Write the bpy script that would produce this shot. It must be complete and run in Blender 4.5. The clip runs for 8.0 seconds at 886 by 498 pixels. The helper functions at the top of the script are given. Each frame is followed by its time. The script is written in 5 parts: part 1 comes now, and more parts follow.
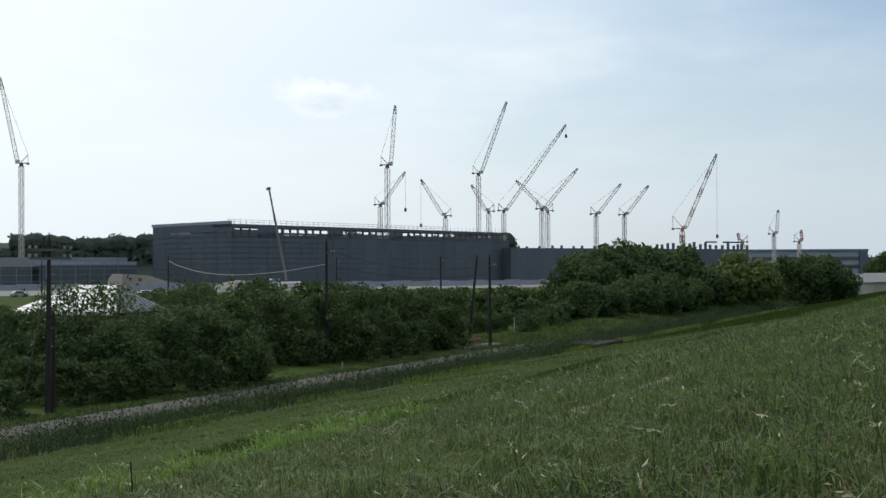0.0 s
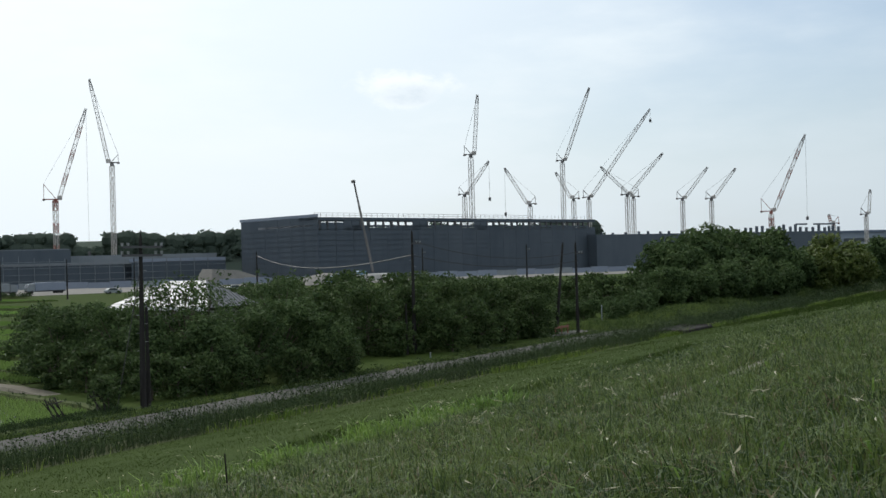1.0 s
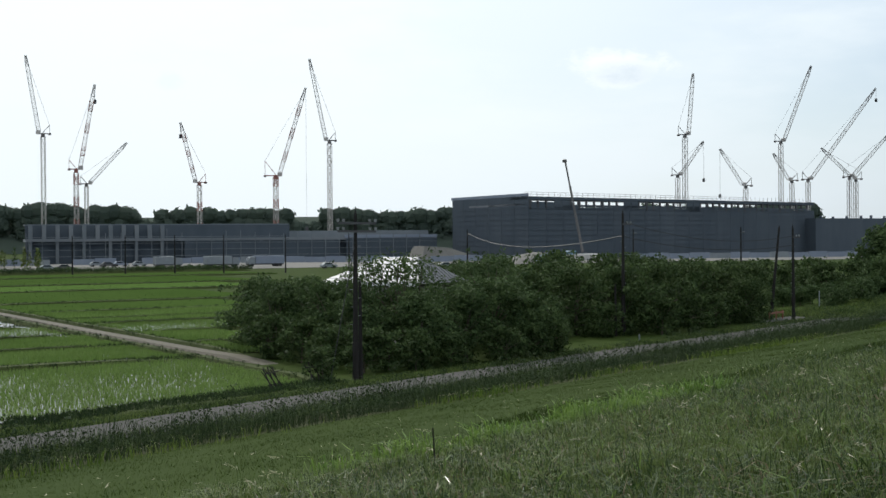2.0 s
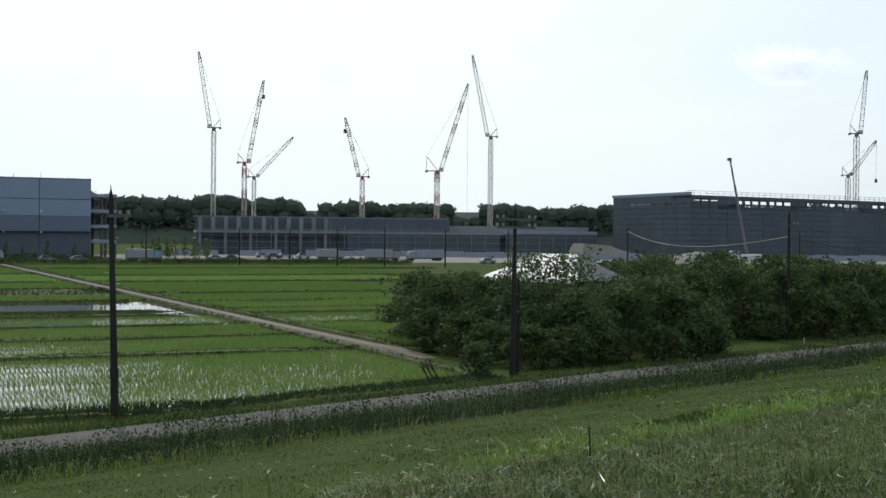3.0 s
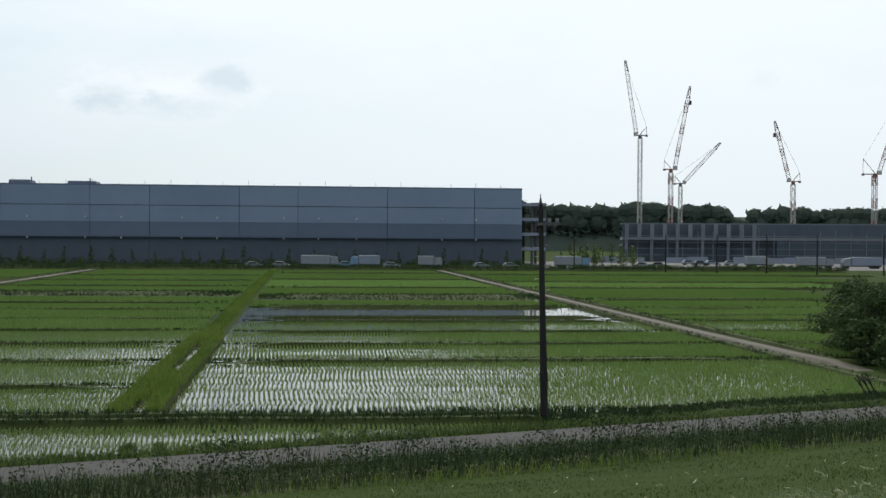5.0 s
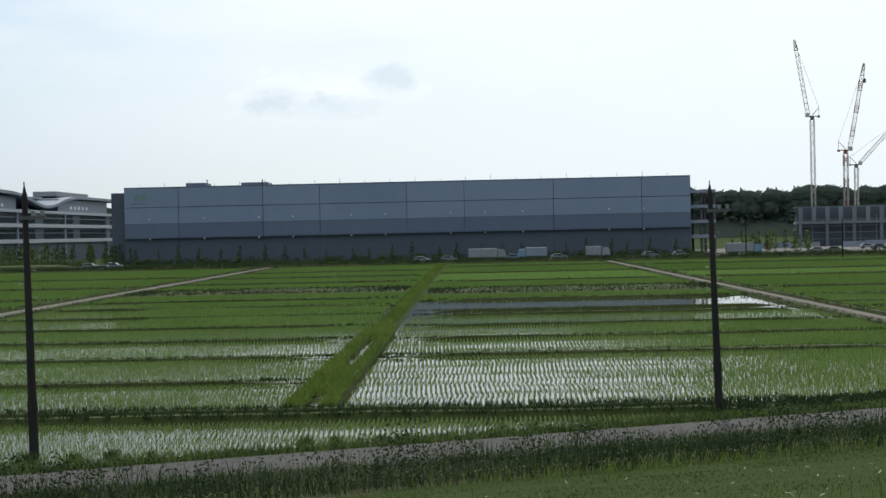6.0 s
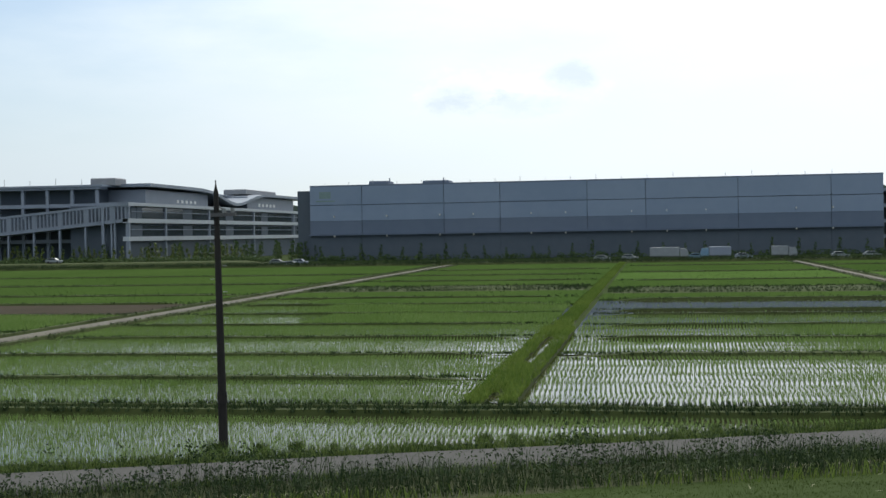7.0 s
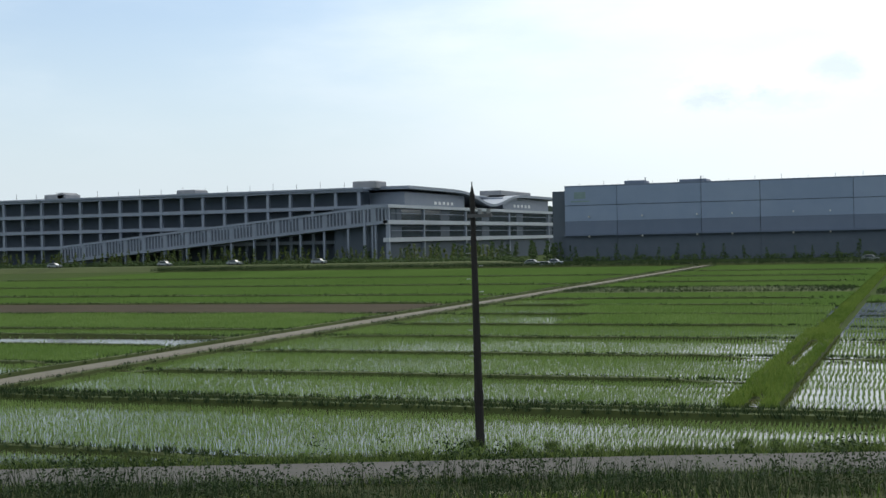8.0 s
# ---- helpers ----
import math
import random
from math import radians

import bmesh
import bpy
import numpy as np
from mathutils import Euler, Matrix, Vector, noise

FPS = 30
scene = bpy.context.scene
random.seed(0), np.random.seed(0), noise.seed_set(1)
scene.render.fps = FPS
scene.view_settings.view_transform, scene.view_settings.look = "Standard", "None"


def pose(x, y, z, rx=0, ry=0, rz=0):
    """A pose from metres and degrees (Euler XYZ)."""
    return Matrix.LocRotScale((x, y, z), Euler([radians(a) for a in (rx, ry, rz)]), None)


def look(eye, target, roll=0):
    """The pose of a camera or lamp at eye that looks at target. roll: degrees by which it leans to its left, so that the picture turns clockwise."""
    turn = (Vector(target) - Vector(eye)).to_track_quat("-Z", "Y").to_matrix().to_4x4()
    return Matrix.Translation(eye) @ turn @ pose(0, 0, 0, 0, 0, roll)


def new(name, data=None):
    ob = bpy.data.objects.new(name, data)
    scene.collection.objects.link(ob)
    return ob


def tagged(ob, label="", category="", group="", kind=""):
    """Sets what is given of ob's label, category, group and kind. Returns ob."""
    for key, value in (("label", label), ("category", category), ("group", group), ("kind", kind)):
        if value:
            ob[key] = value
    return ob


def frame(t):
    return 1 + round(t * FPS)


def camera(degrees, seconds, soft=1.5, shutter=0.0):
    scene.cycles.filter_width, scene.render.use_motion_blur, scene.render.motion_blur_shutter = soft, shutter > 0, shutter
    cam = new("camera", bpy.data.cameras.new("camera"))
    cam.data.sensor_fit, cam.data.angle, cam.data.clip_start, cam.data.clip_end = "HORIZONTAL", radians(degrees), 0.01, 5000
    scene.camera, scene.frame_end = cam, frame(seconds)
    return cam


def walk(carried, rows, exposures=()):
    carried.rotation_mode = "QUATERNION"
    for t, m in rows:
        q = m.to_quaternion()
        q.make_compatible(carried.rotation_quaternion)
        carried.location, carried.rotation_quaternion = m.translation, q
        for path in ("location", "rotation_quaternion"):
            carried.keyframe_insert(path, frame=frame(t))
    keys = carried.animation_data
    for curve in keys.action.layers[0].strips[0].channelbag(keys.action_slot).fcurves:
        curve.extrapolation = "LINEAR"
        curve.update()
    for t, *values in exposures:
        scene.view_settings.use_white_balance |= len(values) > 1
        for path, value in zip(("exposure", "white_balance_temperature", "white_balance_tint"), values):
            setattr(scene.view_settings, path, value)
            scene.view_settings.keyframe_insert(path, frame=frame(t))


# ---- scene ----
EYE = 7.3
cam = camera(38.02, 8.0, soft=1.5)
PATH = [
    (0.0, pose(0, 0, EYE, 90.745, 0.289, -45.230)),
    (0.5, pose(0, 0, EYE, 90.799, 0.844, -44.684)),
    (1.0, pose(0, 0, EYE, 90.332, 1.540, -41.415)),
    (1.5, pose(0, 0, EYE, 89.566, 1.290, -35.747)),
    (1.7, pose(0, 0, EYE, 89.588, 1.009, -34.123)),
    (2.8, pose(0, 0, EYE, 89.358, -0.635, -26.643)),
    (3.0, pose(0, 0, EYE, 89.409, -0.562, -24.992)),
    (3.5, pose(0, 0, EYE, 89.566, 0.178, -21.474)),
    (4.0, pose(0, 0, EYE, 89.863, -0.572, -18.388)),
    (4.5, pose(0, 0, EYE, 89.659, -0.557, -13.110)),
    (5.0, pose(0, 0, EYE, 89.576, -0.380, -6.168)),
    (5.2, pose(0, 0, EYE, 89.690, 0.706, -4.572)),
    (6.3, pose(0, 0, EYE, 89.159, 1.075, 3.398)),
    (6.5, pose(0, 0, EYE, 89.162, 1.234, 4.824)),
    (7.0, pose(0, 0, EYE, 89.349, 0.976, 9.254)),
    (7.5, pose(0, 0, EYE, 89.481, 0.698, 14.730)),
    (8.0, pose(0, 0, EYE, 89.576, 1.226, 20.574)),
]
walk(cam, PATH, [(0.0, 0.02), (3.0, 0.08), (4.5, -0.04), (5.2, -0.05), (6.5, 0.08), (8.0, 0.20)])

# world, sun, exposure
SUN_AZ, SUN_EL = 6.0, 42.0
world = bpy.data.worlds.new("world")
scene.world = world
world.use_nodes = True


def build_sky():
    nt = world.node_tree
    n, l = nt.nodes, nt.links
    n.clear()
    out, bg = n.new("ShaderNodeOutputWorld"), n.new("ShaderNodeBackground")
    sky = n.new("ShaderNodeTexSky")
    sky.sky_type, sky.sun_disc = "NISHITA", False
    sky.sun_elevation, sky.sun_rotation = radians(SUN_EL), radians(SUN_AZ)
    sky.air_density, sky.dust_density, sky.ozone_density = 1.0, 0.4, 2.0
    way = n.new("ShaderNodeTexCoord").outputs["Generated"]

    def math_node(op, a, b=None, c=None):
        k = n.new("ShaderNodeMath")
        k.operation = op
        for socket, value in zip(k.inputs, (a, b, c)):
            if isinstance(value, (int, float)):
                socket.default_value = value
            elif value is not None:
                l.new(value, socket)
        return k.outputs[0]

    def noise_of(scale, stretch, detail, rough):
        mp, tx = n.new("ShaderNodeMapping"), n.new("ShaderNodeTexNoise")
        mp.inputs["Scale"].default_value = stretch
        tx.inputs["Scale"].default_value, tx.inputs["Detail"].default_value, tx.inputs["Roughness"].default_value = scale, detail, rough
        l.new(way, mp.inputs["Vector"])
        l.new(mp.outputs[0], tx.inputs["Vector"])
        return tx.outputs["Fac"]

    def smooth(value, a, b, lo=0.0, hi=1.0):
        r = n.new("ShaderNodeMapRange")
        r.interpolation_type = "SMOOTHSTEP"
        for key, x in (("From Min", a), ("From Max", b), ("To Min", lo), ("To Max", hi)):
            r.inputs[key].default_value = x
        l.new(value, r.inputs["Value"])
        return r.outputs["Result"]

    def blend(fac, a, b):
        m = n.new("ShaderNodeMix")
        m.data_type = "RGBA"
        l.new(fac, m.inputs["Factor"])
        for socket, value in (("A", a), ("B", b)):
            if isinstance(value, tuple):
                m.inputs[socket].default_value = (*value, 1)
            else:
                l.new(value, m.inputs[socket])
        return m.outputs["Result"]

    def toward(az, el):
        d = n.new("ShaderNodeVectorMath")
        d.operation = "DOT_PRODUCT"
        l.new(way, d.inputs[0])
        d.inputs[1].default_value = (math.sin(radians(az)) * math.cos(radians(el)), math.cos(radians(az)) * math.cos(radians(el)), math.sin(radians(el)))
        return d.outputs["Value"]

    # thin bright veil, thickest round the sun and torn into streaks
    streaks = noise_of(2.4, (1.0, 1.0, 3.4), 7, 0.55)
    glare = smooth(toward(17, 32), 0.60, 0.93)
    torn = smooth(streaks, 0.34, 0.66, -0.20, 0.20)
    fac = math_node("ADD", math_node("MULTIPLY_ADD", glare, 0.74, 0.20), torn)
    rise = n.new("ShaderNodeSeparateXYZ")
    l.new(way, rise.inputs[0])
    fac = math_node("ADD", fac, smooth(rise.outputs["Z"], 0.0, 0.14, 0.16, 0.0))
    # unseen thicker veil overhead, added to lift the fill light
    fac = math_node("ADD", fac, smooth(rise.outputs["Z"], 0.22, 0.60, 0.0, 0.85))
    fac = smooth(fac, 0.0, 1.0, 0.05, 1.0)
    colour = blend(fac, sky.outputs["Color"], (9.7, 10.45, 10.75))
    # pale grey-blue haze low over the land, away from the glare
    low_haze = math_node("MULTIPLY", smooth(rise.outputs["Z"], -0.02, 0.27, 0.92, 0.0), math_node("MULTIPLY_ADD", glare, -0.75, 1.0))
    colour = blend(low_haze, colour, (5.7, 6.6, 7.4))
    # small loose clouds: white bodies with grey-blue hearts
    wisps = math_node("MULTIPLY_ADD", noise_of(30.0, (1.0, 1.0, 1.9), 7, 0.66), 6.0, -3.0)

    def along(v):
        d = n.new("ShaderNodeVectorMath")
        d.operation = "DOT_PRODUCT"
        l.new(way, d.inputs[0])
        d.inputs[1].default_value = v
        return d.outputs["Value"]

    for az, el, wide, tall, strength, tone in ((40.0, 7.55, 1.9, 0.85, 0.75, (10.2, 10.6, 10.9)), (40.2, 7.25, 1.3, 0.45, 0.9, (7.2, 8.2, 9.0)), (-6.6, 6.3, 4.2, 1.0, 0.7, (9.8, 10.4, 10.8)),
                                               (-8.4, 5.85, 1.5, 0.75, 0.8, (6.5, 7.6, 8.5)), (-5.5, 5.65, 2.2, 0.50, 0.65, (7.0, 8.1, 8.9)), (-3.5, 6.8, 1.1, 0.70, 0.7, (6.7, 7.8, 8.7)), (20.2, 7.0, 0.6, 0.4, 0.3, (7.6, 8.8, 9.6))):
        a, e = radians(az), radians(el)
        u = math_node("DIVIDE", along((math.cos(a), -math.sin(a), 0)), math.sin(radians(wide)))
        v = math_node("DIVIDE", along((-math.sin(a) * math.sin(e), -math.cos(a) * math.sin(e), math.cos(e))), math.sin(radians(tall)))
        q = math_node("ADD", math_node("ADD", math_node("MULTIPLY", u, u), math_node("MULTIPLY", v, v)), wisps)
        body = math_node("MULTIPLY", smooth(q, 1.6, -0.5), smooth(toward(az, el), 0.9, 0.95))
        colour = blend(math_node("MULTIPLY", body, strength), colour, tone)
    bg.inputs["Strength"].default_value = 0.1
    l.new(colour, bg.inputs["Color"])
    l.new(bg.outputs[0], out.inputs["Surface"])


build_sky()
sun = new("sun", bpy.data.lights.new("sun", "SUN"))
sun.data.energy, sun.data.angle, sun.data.color = 2.3, radians(0.6), (1.0, 0.96, 0.89)
_a, _e = radians(SUN_AZ), radians(SUN_EL)
sun.matrix_world = look((0, 0, 60), (-math.sin(_a) * math.cos(_e) * 50, -math.cos(_a) * math.cos(_e) * 50, 60 - math.sin(_e) * 50))

# materials


def material(name, colour, other=None, rough=0.8, metal=0.0, scale=1.0, bump=0.0, island=0.0, leaf=0.0, coarse=0.12, stretch=(1, 1, 1), specular=0.5, random_object=0.0):
    """A surface of two mixed tones: a fine and a coarse noise at real size, optional variation by piece, relief and leaf translucency."""
    m = bpy.data.materials.new(name)
    m.use_nodes = True
    n, l = m.node_tree.nodes, m.node_tree.links
    p = n["Principled BSDF"]
    other = other or tuple(c * 0.75 for c in colour)
    co = n.new("ShaderNodeTexCoord")
    mp = n.new("ShaderNodeMapping")
    mp.inputs["Scale"].default_value = stretch
    l.new(co.outputs["Object"], mp.inputs["Vector"])
    fine, big = n.new("ShaderNodeTexNoise"), n.new("ShaderNodeTexNoise")
    fine.inputs["Scale"].default_value, fine.inputs["Detail"].default_value = scale, 5
    big.inputs["Scale"].default_value, big.inputs["Detail"].default_value = scale * coarse, 3
    l.new(mp.outputs[0], fine.inputs["Vector"])
    l.new(mp.outputs[0], big.inputs["Vector"])
    add = n.new("ShaderNodeMath")
    add.operation = "ADD"
    l.new(fine.outputs["Fac"], add.inputs[0])
    l.new(big.outputs["Fac"], add.inputs[1])
    value = add.outputs[0]
    if island or random_object:
        src = n.new("ShaderNodeNewGeometry").outputs["Random Per Island"] if island else n.new("ShaderNodeObjectInfo").outputs["Random"]
        mul = n.new("ShaderNodeMath")
        mul.operation = "MULTIPLY_ADD"
        l.new(src, mul.inputs[0])
        mul.inputs[1].default_value = island or random_object
        l.new(value, mul.inputs[2])
        sub = n.new("ShaderNodeMath")
        sub.operation = "SUBTRACT"
        l.new(mul.outputs[0], sub.inputs[0])
        sub.inputs[1].default_value = (island or random_object) / 2
        value = sub.outputs[0]
    rng = n.new("ShaderNodeMapRange")
    rng.inputs["From Min"].default_value, rng.inputs["From Max"].default_value = 0.65, 1.35
    l.new(value, rng.inputs["Value"])
    mix = n.new("ShaderNodeMix")
    mix.data_type = "RGBA"
    mix.inputs["A"].default_value, mix.inputs["B"].default_value = (*colour, 1), (*other, 1)
    l.new(rng.outputs["Result"], mix.inputs["Factor"])
    l.new(mix.outputs["Result"], p.inputs["Base Color"])
    p.inputs["Roughness"].default_value, p.inputs["Metallic"].default_value = rough, metal
    p.inputs["Specular IOR Level"].default_value = specular
    if bump:
        b = n.new("ShaderNodeBump")
        b.inputs["Strength"].default_value, b.inputs["Distance"].default_value = bump, 0.05
        l.new(fine.outputs["Fac"], b.inputs["Height"])
        l.new(b.outputs[0], p.inputs["Normal"])
    if leaf:
        tr, ms = n.new("ShaderNodeBsdfTranslucent"), n.new("ShaderNodeMixShader")
        l.new(mix.outputs["Result"], tr.inputs["Color"])
        ms.inputs[0].default_value = leaf
        l.new(p.outputs[0], ms.inputs[1])
        l.new(tr.outputs[0], ms.inputs[2])
        l.new(ms.outputs[0], n["Material Output"].inputs["Surface"])
    return m


MEADOW = material("meadow_soil", (0.034, 0.046, 0.015), (0.055, 0.07, 0.024), rough=0.95, scale=0.9, coarse=0.08, specular=0.1)
THATCH = material("dead_grass_thatch", (0.028, 0.036, 0.014), (0.055, 0.06, 0.026), rough=0.95, scale=4.0, coarse=0.1, bump=0.6, specular=0.1)
LEVEE = material("mown_grass", (0.026, 0.043, 0.010), (0.037, 0.055, 0.014), rough=0.95, scale=2.6, coarse=0.06, bump=0.15, specular=0.03)
BLADE = material("grass_blade", (0.022, 0.046, 0.011), (0.112, 0.155, 0.042), rough=0.5, scale=0.35, coarse=0.6, island=1.1, leaf=0.35, specular=0.22)
SHEEN_BLADE = material("glossy_grass_blade", (0.06, 0.085, 0.035), (0.12, 0.145, 0.07), rough=0.22, scale=0.5, island=1.0, leaf=0.2, specular=0.7)
BRIGHT_BLADE = material("young_grass_blade", (0.08, 0.158, 0.025), (0.155, 0.24, 0.05), rough=0.5, scale=0.5, island=0.8, leaf=0.45, specular=0.3)
MOWN_BLADE = material("mown_grass_blade", (0.023, 0.042, 0.009), (0.044, 0.067, 0.016), rough=0.7, scale=0.5, island=0.6, leaf=0.3, specular=0.03)
LUSH = material("ditch_bank_grass", (0.066, 0.118, 0.020), (0.145, 0.20, 0.042), rough=0.7, scale=0.6, island=0.9, leaf=0.3, specular=0.1)
STRAW = material("dry_seed_head", (0.28, 0.26, 0.16), (0.42, 0.40, 0.29), rough=0.55, scale=3, island=0.6, leaf=0.3)
# leaf tone darkened to carry the plants' own shade against the sun
SHADED_WEED = material("shaded_weed_leaf", (0.018, 0.034, 0.014), (0.046, 0.070, 0.028), rough=0.7, scale=0.4, island=0.8, leaf=0.14, specular=0.1)
RICE = material("rice_leaf", (0.10, 0.175, 0.035), (0.165, 0.25, 0.07), rough=0.5, scale=0.15, island=0.7, leaf=0.35, specular=0.3)
PADDY = material("dense_rice", (0.036, 0.066, 0.016), (0.054, 0.088, 0.024), rough=1.0, scale=2.0, coarse=0.03, bump=0.4, stretch=(1.0, 0.25, 1), specular=0.0)
FAR_RICE = material("far_rice_leaf", (0.038, 0.068, 0.017), (0.054, 0.088, 0.025), rough=1.0, scale=0.06, island=0.4, leaf=0.08, specular=0.05)
PADDY_PALE = material("pale_rice", (0.058, 0.102, 0.026), (0.070, 0.118, 0.032), rough=1.0, scale=2.0, coarse=0.04, bump=0.5, specular=0.0)
PLOUGHED = material("ploughed_soil", (0.032, 0.027, 0.018), (0.048, 0.039, 0.026), specular=0.05, rough=1.0, scale=1.5, bump=0.6)
WATER = material("paddy_water", (0.035, 0.032, 0.02), (0.05, 0.045, 0.03), rough=0.06, scale=0.8, specular=0.5)
ASPHALT = material("worn_asphalt", (0.058, 0.057, 0.054), (0.082, 0.080, 0.076), rough=0.95, specular=0.1, scale=3.0, coarse=0.1, bump=0.3)
DIRT = material("packed_dirt", (0.062, 0.056, 0.040), (0.098, 0.088, 0.064), rough=0.95, scale=1.5, bump=0.4)
CONCRETE = material("concrete", (0.17, 0.18, 0.20), (0.22, 0.23, 0.25), rough=0.85, scale=0.6, coarse=0.2)
POLE = material("weathered_pole", (0.018, 0.017, 0.017), (0.034, 0.032, 0.031), rough=0.95, specular=0.1, scale=6, stretch=(1, 1, 0.15))
STEEL = material("galvanised_steel", (0.30, 0.31, 0.32), (0.22, 0.23, 0.24), rough=0.5, metal=0.6, scale=2)
DARK_STEEL = material("dark_steel", (0.05, 0.052, 0.056), (0.08, 0.08, 0.085), rough=0.6, metal=0.3, scale=2)
WIRE = material("black_cable", (0.02, 0.02, 0.022), rough=0.6)
PANEL_LIGHT = material("grey_blue_cladding", (0.140, 0.190, 0.275), (0.165, 0.215, 0.30), rough=0.5, scale=0.3, coarse=0.15, random_object=0.5)
PANEL_DARK = material("dark_slate_cladding", (0.076, 0.104, 0.158), (0.092, 0.12, 0.175), rough=0.55, scale=0.3, coarse=0.15, random_object=0.5)
# dark wall paint, used too as painted shade inside open decks
WALL_DARK = material("dark_wall_and_shaded_interior", (0.046, 0.064, 0.088), (0.060, 0.078, 0.104), rough=0.7, scale=0.4)
PALE = material("pale_grey_panel", (0.15, 0.18, 0.235), (0.19, 0.22, 0.275), rough=0.5, scale=0.4)
BAND = material("pale_grey_band", (0.30, 0.33, 0.37), (0.37, 0.40, 0.44), rough=0.5, scale=0.4)
WHITE = material("white_paint", (0.62, 0.63, 0.64), (0.72, 0.72, 0.72), rough=0.45, scale=0.8)
LAMP = material("lamp_housing", (0.5, 0.5, 0.49), rough=0.3)
SHEET = material("scaffold_mesh_sheet", (0.042, 0.058, 0.077), (0.060, 0.077, 0.097), rough=0.8, scale=0.25, coarse=0.25, stretch=(1, 1, 0.4), random_object=0.3)
# lighter grey with haze in it, for the frame's concrete, scaffold and screens
HAZED_GREY = material("hazed_scaffold_grey", (0.12, 0.14, 0.158), (0.16, 0.178, 0.195), rough=0.85, scale=0.25, coarse=0.25, random_object=0.6)
GLASS = material("tinted_glass", (0.03, 0.04, 0.05), (0.04, 0.05, 0.06), rough=0.08)
MAST_WHITE = material("crane_white", (0.34, 0.32, 0.31), (0.46, 0.44, 0.42), rough=0.5, scale=1)
MAST_RED = material("crane_red", (0.20, 0.075, 0.06), (0.28, 0.11, 0.09), rough=0.5, scale=1)
MAST_DARK = material("crane_dark", (0.09, 0.085, 0.085), (0.13, 0.12, 0.12), rough=0.5, scale=1)
BARK = material("bark", (0.05, 0.042, 0.032), (0.09, 0.075, 0.055), rough=0.95, scale=6, stretch=(1, 1, 0.2), bump=0.5)
LEAF_A = material("broad_leaf", (0.032, 0.056, 0.022), (0.078, 0.118, 0.044), rough=0.7, scale=0.5, island=0.7, leaf=0.3, specular=0.08)
LEAF_B = material("bramble_leaf", (0.030, 0.052, 0.020), (0.068, 0.102, 0.036), rough=0.7, scale=0.5, island=0.7, leaf=0.28, specular=0.08)
LEAF_C = material("light_leaf", (0.058, 0.088, 0.020), (0.11, 0.14, 0.034), rough=0.55, scale=0.25, island=0.9, leaf=0.35, specular=0.3)
# distance haze is mixed into this leaf colour: paler and bluer than near leaves
HAZED_LEAF = material("hazed_wood_leaf", (0.080, 0.108, 0.092), (0.112, 0.145, 0.118), rough=0.9, scale=0.05, island=0.6, leaf=0.55, specular=0.1)
ROOF_SHEET = material("metal_roof_sheet", (0.22, 0.23, 0.25), (0.36, 0.37, 0.38), rough=0.62, metal=0.5, scale=1.6, stretch=(3, 0.5, 1))
ROOF_DARK = material("grey_roof_tile", (0.105, 0.11, 0.12), (0.14, 0.147, 0.155), rough=0.6, scale=1.2)
PLASTER = material("dim_plaster", (0.28, 0.27, 0.25), (0.34, 0.33, 0.30), rough=0.9, scale=0.8)
RED = material("red_signal_paint", (0.22, 0.07, 0.05), rough=0.5)
GREEN_SIGN = material("green_sign", (0.15, 0.22, 0.22), rough=0.5)
BLUE = material("blue_cover", (0.10, 0.19, 0.28), (0.13, 0.22, 0.31), rough=0.6, scale=1)
DRY_BLADE = material("dry_grass_blade", (0.09, 0.062, 0.032), (0.18, 0.145, 0.08), rough=0.6, scale=0.5, island=1.0, leaf=0.3)
TRUCK_WHITE = material("dull_white_paint", (0.15, 0.172, 0.19), (0.20, 0.222, 0.24), rough=0.45, scale=0.8)
RUBBER = material("tyre_rubber", (0.02, 0.02, 0.02), rough=0.9)
GRAVEL = material("site_gravel", (0.10, 0.096, 0.09), (0.145, 0.14, 0.13), rough=0.95, scale=0.7, bump=0.3)


